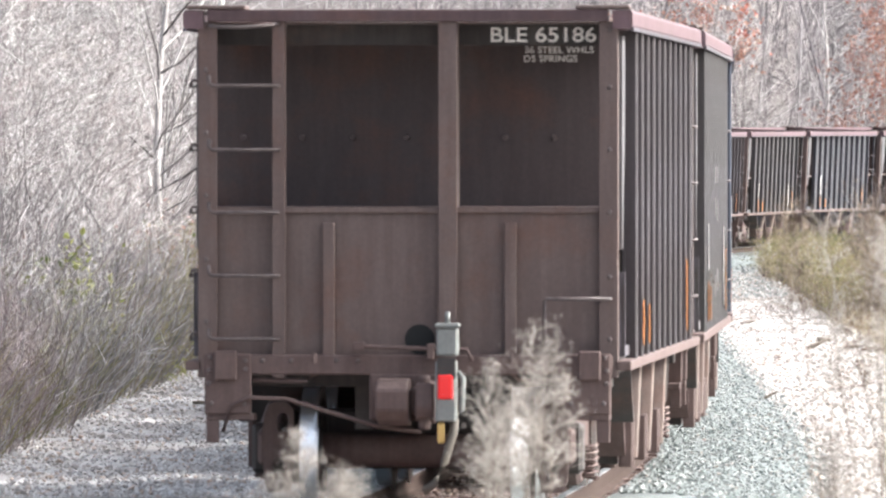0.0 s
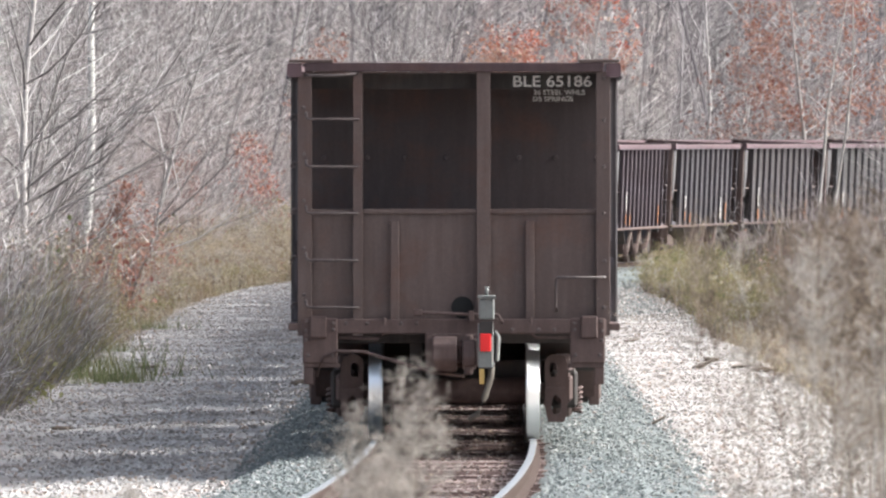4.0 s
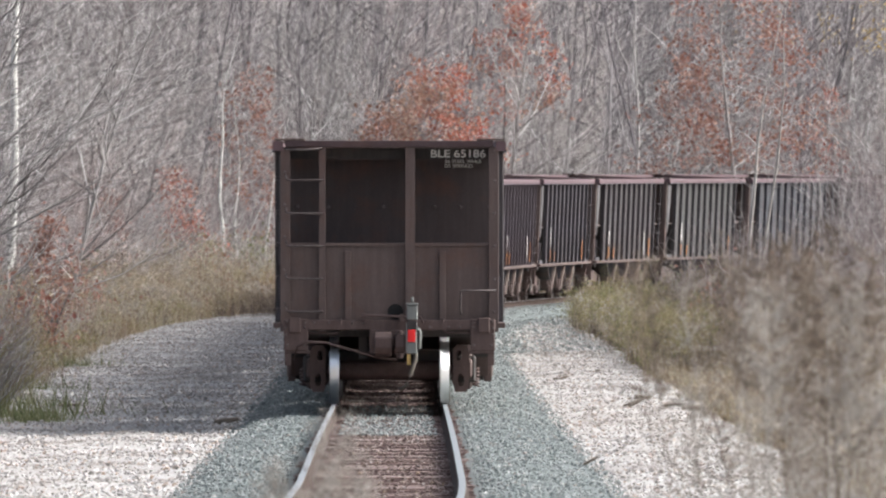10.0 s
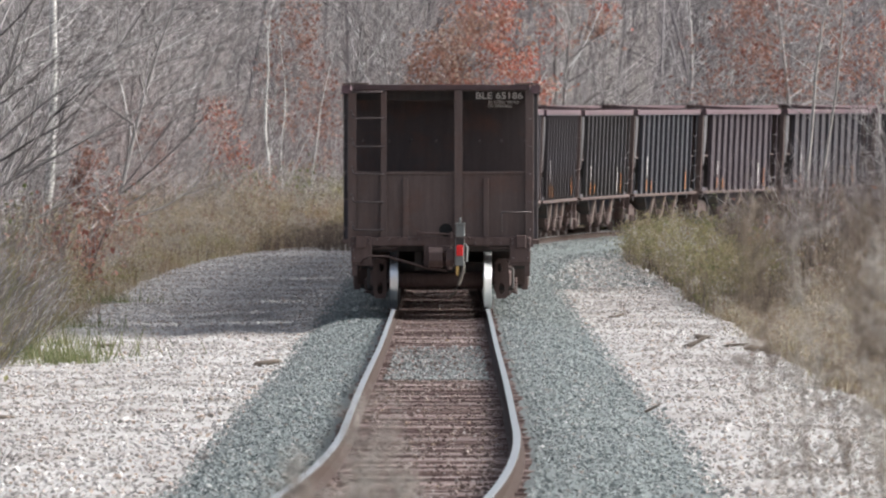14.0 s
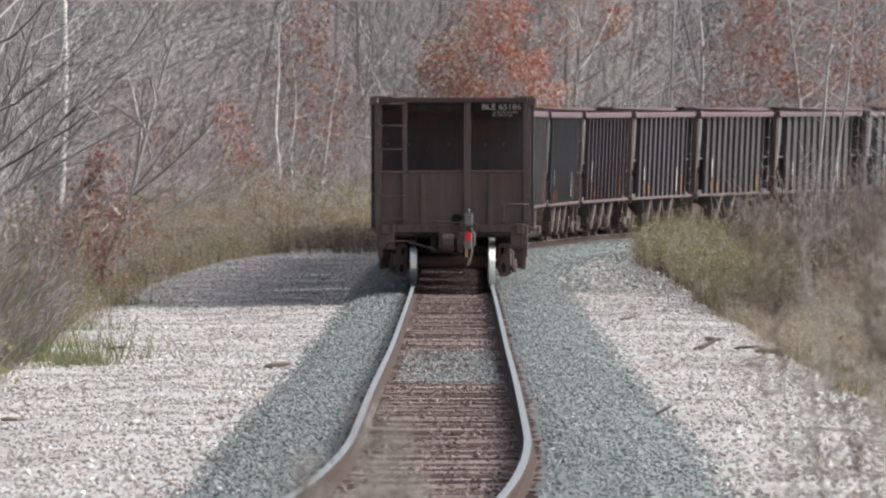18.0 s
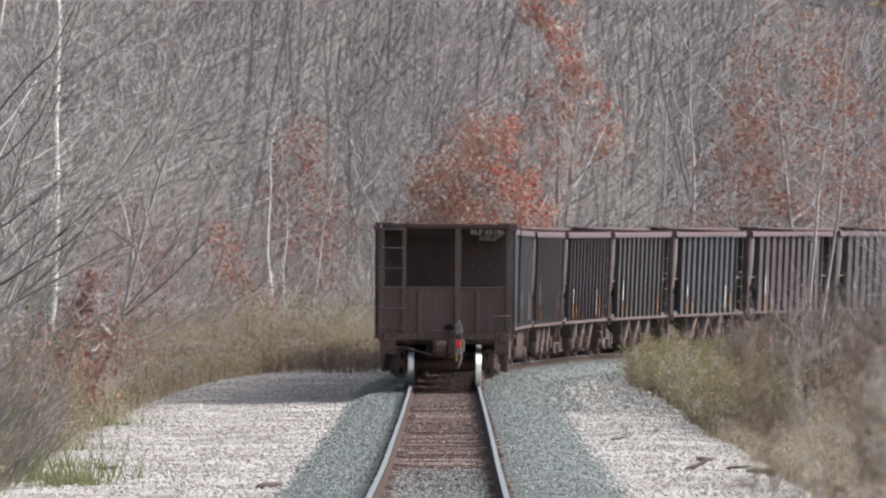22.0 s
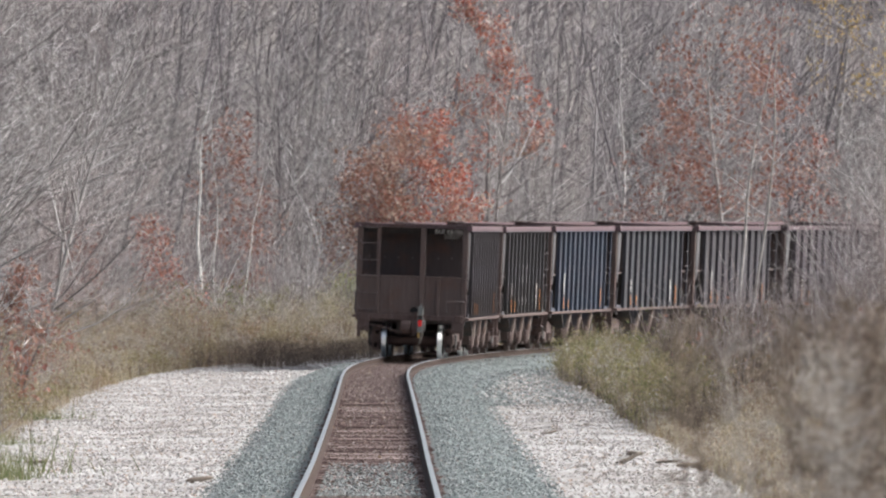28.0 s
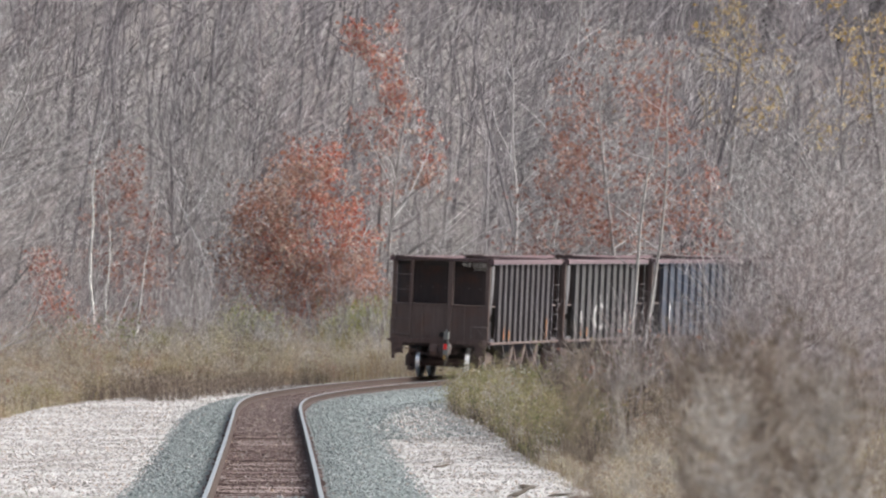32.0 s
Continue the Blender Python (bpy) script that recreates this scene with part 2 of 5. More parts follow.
def twig_tone(nt, b):
    """Grey twigs: each its own tone, stands of trees greyer, redder or darker."""
    g = node(nt, "NewGeometry")
    c = ramp(nt, g.outputs["Random Per Island"], [(0.0, (0.125, 0.113, 0.11)), (0.45, (0.25, 0.231, 0.225)), (0.78, (0.44, 0.412, 0.40)), (1.0, (0.80, 0.77, 0.74))])
    big = noise_of(nt, g.outputs["Position"], 0.13, 3, 0.6)
    red = noise_of(nt, g.outputs["Position"], 0.07, 2, 0.5)
    c = mixed(nt, ramp(nt, red, [(0.48, (0, 0, 0)), (0.68, (0.5, 0.5, 0.5))]), c, (0.36, 0.25, 0.235))
    c = mixed(nt, 1.0, c, ramp(nt, big, [(0.32, (0.62, 0.62, 0.63)), (0.62, (1.0, 1.0, 1.0))]), "MULTIPLY")
    tree = ramp(nt, node(nt, "ObjectInfo").outputs["Random"], [(0.0, (0.82, 0.81, 0.81)), (0.5, (0.95, 0.95, 0.95)), (1.0, (1.0, 1.0, 1.0))])
    nt.links.new(mixed(nt, 1.0, c, tree, "MULTIPLY"), b.inputs["Base Color"])


M_TWIG = material("grey twigs", 0.95, 0.0, (0.35, 0.32, 0.32), twig_tone)
M_FARTWIG = varied("far grey twigs", [(0.0, (0.115, 0.10, 0.107)), (0.5, (0.208, 0.187, 0.192)), (1.0, (0.36, 0.328, 0.325))], 0.95, 0.05, "island", 0.0, 0.6)
M_PALEBARK = varied("pale smooth bark", [(0.0, (0.42, 0.39, 0.36)), (1.0, (0.52, 0.49, 0.46))], 0.9, 5.0)


def birch_bark(nt, b):
    v = coords(nt)
    n = noise_of(nt, v, 3.0, 5, 0.7, (1.5, 1.5, 6.0))
    nt.links.new(ramp(nt, n, [(0.36, (0.10, 0.09, 0.08)), (0.47, (0.60, 0.58, 0.54)), (0.8, (0.76, 0.74, 0.70))]), b.inputs["Base Color"])


M_BIRCH = material("birch bark", 0.85, 0.0, (0.7, 0.7, 0.66), birch_bark)
M_OAKLEAF = varied("russet oak leaves", [(0.0, (0.30, 0.075, 0.055)), (0.4, (0.39, 0.125, 0.085)), (0.7, (0.44, 0.21, 0.145)), (0.9, (0.52, 0.39, 0.31)), (1.0, (0.62, 0.53, 0.46))], 0.6, 2, "island", 0.4, 0.7, [((0.44, 0.30, 0.225), 0.28)])
M_REDLEAF = varied("dull red leaves", [(0.0, (0.22, 0.09, 0.072)), (0.5, (0.33, 0.17, 0.132)), (1.0, (0.41, 0.285, 0.225))], 0.8, 2, "island", 0.4, 0.7)
M_DULLEAF = varied("dull brown oak leaves", [(0.0, (0.20, 0.10, 0.078)), (0.4, (0.29, 0.165, 0.125)), (0.75, (0.38, 0.27, 0.205)), (1.0, (0.54, 0.45, 0.37))], 0.7, 2, "island", 0.4, 0.7, [((0.36, 0.155, 0.105), 0.4)])
M_GOLDLEAF = varied("golden leaves", [(0.0, (0.40, 0.26, 0.09)), (0.5, (0.50, 0.36, 0.15)), (1.0, (0.55, 0.43, 0.23))], 0.8, 2, "island", 0.4, 0.7)
M_DRIFT = varied("weathered wood", [(0.0, (0.10, 0.08, 0.06)), (1.0, (0.26, 0.21, 0.17))], 0.9, 8)


def soil(nt, b):
    v = coords(nt)
    n1, n2 = noise_of(nt, v, 3.0, 6, 0.7), noise_of(nt, v, 0.12, 4, 0.6)
    c = ramp(nt, n1, [(0.3, (0.055, 0.045, 0.04)), (0.55, (0.125, 0.105, 0.095)), (0.8, (0.21, 0.185, 0.165))])
    c = mixed(nt, ramp(nt, n2, [(0.45, (0, 0, 0)), (0.65, (0.4, 0.4, 0.4))]), c, (0.17, 0.145, 0.12))
    nt.links.new(c, b.inputs["Base Color"])
    bumped(nt, b, n1, 0.8, 0.08)


M_SOIL = material("leaf litter and soil", 0.95, 0.0, (0.15, 0.11, 0.08), soil)
M_ROAD = ground_mix("white crushed gravel", (0.32, 0.294, 0.275), (0.43, 0.407, 0.387), (0.60, 0.58, 0.56), 7.0, 0.95, 20.0, (0.27, 0.243, 0.222), 0.02, 0.65)


# ---- mesh helpers ----
def box(bm, x0, x1, y0, y1, z0, z1):
    vs = [bm.verts.new((x, y, z)) for z in (z0, z1) for y in (y0, y1) for x in (x0, x1)]
    for f in ((0, 2, 3, 1), (4, 5, 7, 6), (0, 1, 5, 4), (2, 6, 7, 3), (0, 4, 6, 2), (1, 3, 7, 5)):
        bm.faces.new([vs[i] for i in f])
    return vs


def prism(bm, outline, x0, x1):
    """An outline in (y, z) drawn out along x."""
    a = [bm.verts.new((x0, y, z)) for y, z in outline]
    b = [bm.verts.new((x1, y, z)) for y, z in outline]
    n = len(outline)
    bm.faces.new(a[::-1])
    bm.faces.new(b)
    for i in range(n):
        bm.faces.new((a[i], a[(i + 1) % n], b[(i + 1) % n], b[i]))


def tube(bm, pts, radii, sides=8, caps=True):
    pts = [Vector(p) for p in pts]
    radii = radii if isinstance(radii, (list, tuple)) else [radii] * len(pts)
    rings = []
    for i, p in enumerate(pts):
        d = (pts[min(i + 1, len(pts) - 1)] - pts[max(i - 1, 0)]).normalized()
        u = d.cross(Vector((0.31, 0.17, 0.93)) if abs(d.z) < 0.9 else Vector((1, 0, 0))).normalized()
        w = d.cross(u)
        rings.append([bm.verts.new(p + radii[i] * (math.cos(a) * u + math.sin(a) * w)) for a in (2 * math.pi * k / sides for k in range(sides))])
    for r0, r1 in zip(rings, rings[1:]):
        for k in range(sides):
            bm.faces.new((r0[k], r0[(k + 1) % sides], r1[(k + 1) % sides], r1[k]))
    if caps:
        bm.faces.new(rings[0][::-1])
        bm.faces.new(rings[-1])


def lathe_x(bm, profile, seg=28, caps=True):
    """Turn a profile of (x, radius) round the x axis."""
    rings = [[bm.verts.new((x, r * math.cos(2 * math.pi * k / seg), r * math.sin(2 * math.pi * k / seg))) for k in range(seg)] for x, r in profile]
    for a, b in zip(rings, rings[1:]):
        for k in range(seg):
            bm.faces.new((a[k], b[k], b[(k + 1) % seg], a[(k + 1) % seg]))
    if caps:
        bm.faces.new(rings[0])
        bm.faces.new(rings[-1][::-1])


def ring_plate(bm, outer, inner, y0, y1):
    """A thick plate in (x, z) with one opening; outer and inner run alike."""
    rings = [[bm.verts.new((px, yy, pz)) for px, pz in line] for yy in (y0, y1) for line in (outer, inner)]
    n = len(outer)
    for i in range(n):
        j = (i + 1) % n
        for a, b in ((0, 1), (3, 2), (2, 0), (1, 3)):
            bm.faces.new((rings[a][i], rings[a][j], rings[b][j], rings[b][i]))


def upright(name, parent, mat, outline, z0, z1, label=""):
    """A rolled section: an outline in (x, y) drawn upwards."""
    bm = bmesh.new()
    a = [bm.verts.new((x, y, z0)) for x, y in outline]
    b = [bm.verts.new((x, y, z1)) for x, y in outline]
    n = len(outline)
    bm.faces.new(a)
    bm.faces.new(b[::-1])
    for i in range(n):
        bm.faces.new((a[i], b[i], b[(i + 1) % n], a[(i + 1) % n]))
    return part(name, bm, mat, parent, label, 0.004)


def mesh_of(bm, mat, bevel=0.0, smooth=False):
    bmesh.ops.recalc_face_normals(bm, faces=bm.faces)
    if bevel:
        sharp = [e for e in bm.edges if len(e.link_faces) == 2 and e.calc_face_angle(0) > 0.6]
        bmesh.ops.bevel(bm, geom=sharp, offset=bevel, segments=1, affect="EDGES", clamp_overlap=True)
    me = bpy.data.meshes.new("mesh")
    bm.to_mesh(me)
    bm.free()
    me.materials.append(mat)
    if smooth:
        me.polygons.foreach_set("use_smooth", [True] * len(me.polygons))
    return me


def part(name, bm, mat, parent=None, label="", bevel=0.0, smooth=False, at=None):
    me = bm if isinstance(bm, bpy.types.Mesh) else mesh_of(bm, mat, bevel, smooth)
    ob = new(name, me)
    ob.parent = parent
    if at is not None:
        ob.matrix_basis = at
    return tagged(ob, label)


def boxes(name, parent, mat, *sizes, label="", bevel=0.006):
    bm = bmesh.new()
    for s in sizes:
        box(bm, *s)
    return part(name, bm, mat, parent, label, bevel)


def rods(name, parent, mat, *paths, label="", r=0.012, sides=8):
    bm = bmesh.new()
    for p in paths:
        tube(bm, p, r, sides)
    return part(name, bm, mat, parent, label, 0, True)


def raw(name, verts, faces, mat, parent=None, label="", smooth=False):
    me = bpy.data.meshes.new("mesh")
    me.from_pydata(verts, [], faces)
    me.materials.append(mat)
    if smooth:
        me.polygons.foreach_set("use_smooth", [True] * len(me.polygons))
    ob = new(name, me)
    ob.parent = parent
    return tagged(ob, label)


def thing(name, label, category, group="", at=None):
    ob = new(name)
    ob.empty_display_size = 0.3
    if at is not None:
        ob.matrix_basis = at
    return tagged(ob, label, category, group)


# ---- the line of the track ----
STEP = 0.5
S0, S1 = -90.0, 760.0


# metres along the track, and how sharply it bends to the right there
BEND = np.array([(60, -0.00001), (225, -0.00001), (245, 0.00002), (262, 0.00055), (275, 0.0011), (285, 0.0022), (295, 0.0033), (310, 0.0035), (330, 0.0040), (360, 0.0031), (400, 0.0021), (450, 0.0020), (520, 0.0012), (600, 0.0)])
ALONG = np.arange(60.0, 800.0, 0.5)
TURNED = np.cumsum(np.interp(ALONG, BEND[:, 0], BEND[:, 1])) * 0.5


def heading(s):
    a = 0.0025 + float(np.interp(s, ALONG, TURNED))
    if s < 97:
        a += min((97 - s) / 600, 0.28)
    return a


def smooth01(x):
    x = min(max(x, 0.0), 1.0)
    return x * x * (3 - 2 * x)


# the straight passes the eye's axis at 120 m
x, y, s = 0.0, 120.0, 120.0
fore = []
while s <= S1:
    fore.append((s, x, y))
    a = heading(s + STEP / 2)
    x, y, s = x + math.sin(a) * STEP, y + math.cos(a) * STEP, s + STEP
x, y, s = 0.0, 120.0, 120.0
aft = []
while s > S0:
    a = heading(s - STEP / 2)
    x, y, s = x - math.sin(a) * STEP, y - math.cos(a) * STEP, s - STEP
    aft.append((s, x, y))
LINE = np.array(aft[::-1] + fore)


RISE = np.array([(240, -0.03), (270, 0.0), (300, 0.01), (330, 0.13), (370, 0.275), (420, 0.42), (500, 0.56)])


def rail_z(s):
    rise = sum(float(np.interp(s + o, RISE[:, 0], RISE[:, 1])) for o in (-12, -6, 0, 6, 12)) / 5
    return -0.13 * smooth01((s - 108) / 45) + rise + 0.03 * (1 - smooth01((s - 150) / 60))


def cant(s):
    """The lean of the track in its curve, in radians."""
    return 0.044 * smooth01((s - 225) / 110)


def on_line(s, off=0.0, up=0.0):
    """The place s metres along the track, off to its right, up from the rail tops."""
    a = heading(s)
    px, py = float(np.interp(s, LINE[:, 0], LINE[:, 1])), float(np.interp(s, LINE[:, 0], LINE[:, 2]))
    return Vector((px + off * math.cos(a), py - off * math.sin(a), rail_z(s) + up - min(max(off, -1.6), 1.6) * cant(s)))


# table from y to the track's x, for the ground
def line_x(yy):
    return float(np.interp(yy, LINE[:, 2], LINE[:, 1]))


def line_s(yy):
    return float(np.interp(yy, LINE[:, 2], LINE[:, 0]))


def base_z(px, py):
    """The natural ground: level beside the track, rolling and rising into the woods."""
    lx = line_x(py)
    off = (px - lx) * math.cos(heading(line_s(py)))
    z = -0.55 + rail_z(line_s(py))
    side = abs(off)
    if off > 5.5:
        z += 0.10 * smooth01((off - 5.5) / 3) 
    if off < -7:
        z += 0.45 * smooth01((-off - 7) / 8)
    z += 30.0 * smooth01((side - 42) / 210)
    if side > 7:
        z += 0.12 * noise.noise(Vector((px * 0.25, py * 0.25, 0.0))) * smooth01((side - 7) / 3)
    return z


# ---- ground, roads, track ----
def ground_sheet():
    xs = [-4000, -1500, -600, -300, -180, -120, -80, -60, -48] + [-40 + 2 * i for i in range(12)] + [-16 + 0.8 * i for i in range(41)] + [18 + 2 * i for i in range(14)] + [50, 60, 75, 95, 120, 150, 190, 240, 320, 600, 1500, 4000]
    ys = [-4000, -1200, -400, -200, -120] + [-90 + 6 * i for i in range(25)] + [60 + 3 * i for i in range(120)] + [420 + 8 * i for i in range(25)] + [640, 700, 800, 1000, 1500, 4000]
    verts = [(px, py, base_z(px, py)) for py in ys for px in xs]
    n = len(xs)
    faces = [(j * n + i, j * n + i + 1, (j + 1) * n + i + 1, (j + 1) * n + i) for j in range(len(ys) - 1) for i in range(n - 1)]
    tagged(raw("ground", verts, faces, M_SOIL, smooth=True), "brown leaf litter and soil under bare woods", "ground", kind="structure")


def lumps(s, off):
    """Low heaps and hollows of the loose stone beside the track."""
    k = smooth01((abs(off) - 1.5) / 0.8)
    return k * (0.045 * noise.noise(Vector((s * 0.30, off * 0.8, 4.0))) + 0.014 * noise.noise(Vector((s * 0.9, off * 1.3, 9.0))))


def swept(name, mat, profile, s0, s1, step, wobble=0.0, seed=0, smooth=False, flare=None):
    """A cross-section of (off, up) carried along the track."""
    verts, faces, n = [], [], len(profile)
    count = int((s1 - s0) / step)
    for i in range(count + 1):
        s = s0 + i * step
        for k, (o, u) in enumerate(profile):
            if flare:
                o = flare[2] + (o - flare[2]) * min(1.0, (s - flare[0]) / flare[1])
            if wobble:
                q = noise.noise(Vector((s * 0.35, k * 3.1, seed)))
                r = noise.noise(Vector((s * 0.9, k * 5.7, seed + 9.0)))
                edge = k in (0, n - 1)
                verts.append(on_line(s, o + wobble * (q * 1.4 + 0.5 * r) * (1.0 if not edge else 1.6), u + lumps(s, o)))
            else:
                verts.append(on_line(s, o, u))
    for i in range(count):
        for k in range(n - 1):
            faces.append((i * n + k, i * n + k + 1, (i + 1) * n + k + 1, (i + 1) * n + k))
    return raw(name, verts, faces, mat, smooth=smooth)


# cross-sections of the two gravel strips and of the ballast, as (off, up)
BEDS = [[(-7.4, -0.66), (-6.4, -0.43), (-5.9, -0.41), (-5.4, -0.40), (-4.9, -0.42), (-4.4, -0.43), (-3.8, -0.40), (-3.3, -0.38), (-2.7, -0.385), (-2.2, -0.37), (-1.95, -0.36), (-1.6, -0.5)],
        [(1.6, -0.5), (2.3, -0.41), (3.3, -0.38), (4.2, -0.39), (4.8, -0.43), (5.6, -0.62)],
        [(-2.7, -0.54), (-2.2, -0.43), (-1.75, -0.22), (-1.35, -0.155), (-0.90, -0.15), (-0.82, -0.20), (0, -0.215), (0.82, -0.20), (0.90, -0.15), (1.35, -0.155), (1.8, -0.22), (2.4, -0.40), (2.9, -0.50)]]


def bed_up(off):
    """Height of the loose stone at off."""
    return max(float(np.interp(off, [p[0] for p in bed], [p[1] for p in bed], left=-9, right=-9)) for bed in BEDS)


ground_sheet()
tagged(swept("gravel_road", M_ROAD, BEDS[0], -80, 520, 0.5, 0.22, 3, True),
       "white crushed gravel service road with wheel tracks beside the rails", "road", kind="structure")
tagged(swept("gravel_shoulder", M_ROAD, BEDS[1], -80, 520, 0.5, 0.22, 7, True),
       "white crushed gravel strip beside the rails", "road", kind="structure")
ballast = tagged(swept("ballast", M_BALLAST, BEDS[2], -80, 520, 0.5, 0.05, 5, True),
                 "grey-green crushed stone ballast bed under the track", "ballast", kind="structure")
tagged(swept("ballast_apron", M_BALLAST, [(2.2, -0.5), (2.5, -0.36), (3.4, -0.355), (4.3, -0.37), (4.9, -0.5)], 236, 420, 1.0, 0.25, 25, True, (236, 95, 2.0)),
       "grey stone ballast spread beside the curve", "ballast", kind="structure")
crib = tagged(swept("crib_ballast", M_CRIB, [(-1.12, -0.30), (-1.05, -0.195), (-0.6, -0.185), (0, -0.19), (0.6, -0.185), (1.05, -0.195), (1.12, -0.30)], 40, 420, 0.5, 0.02, 15, True),
              "rust-stained ballast between the ties", "ballast", kind="structure")

RAIL = [(-0.07, -0.165), (0.07, -0.165), (0.07, -0.15), (0.012, -0.125), (0.012, -0.045), (0.036, -0.035), (0.036, -0.004), (0.030, 0.0), (-0.030, 0.0), (-0.036, -0.004), (-0.036, -0.035), (-0.012, -0.045), (-0.012, -0.125), (-0.07, -0.15), (-0.07, -0.165)]
track = thing("railway_track", "single railway track with rusty rails on worn timber ties", "track")
track["kind"] = "structure"
for side in (-0.754, 0.754):
    rail = swept("rail", M_RAIL, [(side + o, u) for o, u in RAIL], -80, 560, 1.0)
    rail.parent = track
    tagged(rail, "rusty steel rail with a bright worn head")
    head = swept("rail_head", M_RAILTOP, [(side - 0.033, -0.003), (side - 0.03, 0.003), (side + 0.03, 0.003), (side + 0.033, -0.003)], -80, 560, 1.0)
    head.parent = rail


def tie_mesh(seed):
    rng = random.Random(seed)
    bm = bmesh.new()
    box(bm, -1.29, 1.29, -0.113, 0.113, -0.17, 0.0)
    bmesh.ops.bevel(bm, geom=bm.edges[:], offset=0.012, segments=1, affect="EDGES")
    for v in bm.verts:
        v.co += Vector((rng.uniform(-0.02, 0.02), rng.uniform(-0.012, 0.012), rng.uniform(-0.012, 0.008)))
    for side in (-0.754, 0.754):
        box(bm, side - 0.17, side + 0.17, -0.09, 0.09, -0.002, 0.012)
    return mesh_of(bm, M_TIE)


TIES = [tie_mesh(i) for i in range(6)]
rng = random.Random(11)
s = 66.0
for i in range(300):
    t = new("tie", TIES[rng.randrange(6)])
    t.parent = track
    t.matrix_basis = Matrix.Translation(on_line(s, rng.uniform(-0.05, 0.05), -0.172 + rng.uniform(-0.012, 0.012))) @ pose(0, 0, 0, rng.uniform(-1.5, 1.5), math.degrees(cant(s)) + rng.uniform(-0.5, 0.5), -math.degrees(heading(s)) + rng.uniform(-1.2, 1.2))
    s += 0.53 + rng.uniform(-0.04, 0.04)
far_ties = bmesh.new()
while s < 420:
    m = Matrix.Translation(on_line(s, 0, -0.247)) @ pose(0, 0, 0, 0, math.degrees(cant(s)), -math.degrees(heading(s)) + rng.uniform(-1, 1))
    for v in box(far_ties, -1.29, 1.29, -0.113, 0.113, -0.085, 0.085):
        v.co = m @ v.co
    s += 0.53 + rng.uniform(-0.03, 0.03)
s = 65.4
while s > -20:
    m = Matrix.Translation(on_line(s, 0, -0.257)) @ pose(0, 0, 0, 0, 0, -math.degrees(heading(s)) + rng.uniform(-1, 1))
    for v in box(far_ties, -1.29, 1.29, -0.113, 0.113, -0.085, 0.085):
        v.co = m @ v.co
    s -= 0.53 + rng.uniform(-0.03, 0.03)
tagged(part("far_ties", far_ties, M_TIE, track), kind="stuff")


STONE_SHAPES = []
for k in range(5):
    r2 = random.Random(50 + k)
    pts = [Vector((r2.gauss(0, 1), r2.gauss(0, 1), r2.gauss(0, 0.8))).normalized() for _ in range(8)]
    bm = bmesh.new()
    for p in pts:
        bm.verts.new(p)
    bmesh.ops.convex_hull(bm, input=bm.verts)
    bm.verts.ensure_lookup_table()
    bm.verts.index_update()
    STONE_SHAPES.append(([v.co.copy() for v in bm.verts], [[v.index for v in f.verts] for f in bm.faces if len(f.verts)]))
    bm.free()


def scatter_stones(name, mat, count, bands, size, s0, s1, seed, label, up=None):
    """Loose stones lying on the beds between the offs of each band."""
    r = random.Random(seed)
    verts, faces = [], []
    for _ in range(count):
        o0, o1 = bands[r.randrange(len(bands))]
        o = r.uniform(o0, o1)
        s = s0 + (s1 - s0) * r.random() ** 1.45
        k = r.uniform(*size) * (1.0 if r.random() < 0.93 else 1.5)
        p = on_line(s, o, (bed_up(o) if up is None else up) + lumps(s, o) + 0.012 + k * r.uniform(-0.1, 0.4))
        rot = Euler((r.gauss(0, 0.3), r.gauss(0, 0.3), r.uniform(0, 6.3))).to_matrix()
        vs, fs = STONE_SHAPES[r.randrange(5)]
        n = len(verts)
        sq = Vector((k, k * r.uniform(0.6, 1.0), k * r.uniform(0.4, 0.7)))
        verts += [p + rot @ Vector((v.x * sq.x, v.y * sq.y, v.z * sq.z)) for v in vs]
        faces += [[n + i for i in f] for f in fs]
    tagged(raw(name, verts, faces, mat), label, "gravel", kind="stuff")


scatter_stones("ballast_stones", M_STONE, 56000, [(-2.14, -1.6), (-1.7, -0.92), (0.92, 1.7), (1.6, 2.5)], (0.014, 0.028), 72, 330, 21, "loose grey-green ballast stones along the track")
scatter_stones("gravel_stones", M_SLAG, 60000, [(-6.5, -4.3), (-4.3, -1.98), (2.3, 4.9)], (0.014, 0.036), 77, 345, 22, "loose white crushed stones on the service road")
scatter_stones("crib_stones", M_RUSTSTONE, 7500, [(-0.68, 0.68)], (0.012, 0.028), 70, 325, 23, "rust-stained stones lying between the ties", -0.176)
scatter_stones("ballast_patch", M_STONE, 1700, [(-0.6, 0.6)], (0.014, 0.028), 127, 152, 24, "loose ballast heaped over the ties", -0.166)
scatter_stones("gravel_stones", M_SLAG, 3000, [(2.9, 4.9)], (0.02, 0.045), 225, 290, 26, "white stones thinning out beside the curve", -0.355)
scatter_stones("apron_stones", M_STONE, 3600, [(2.3, 4.6)], (0.025, 0.045), 230, 340, 25, "loose grey stones beside the curve", -0.355)


# ---- the hopper cars ----
CAR_LEN, PITCH, HALF_W = 11.2, 12.3, 1.47
TRUCK = (1.95, 9.25)


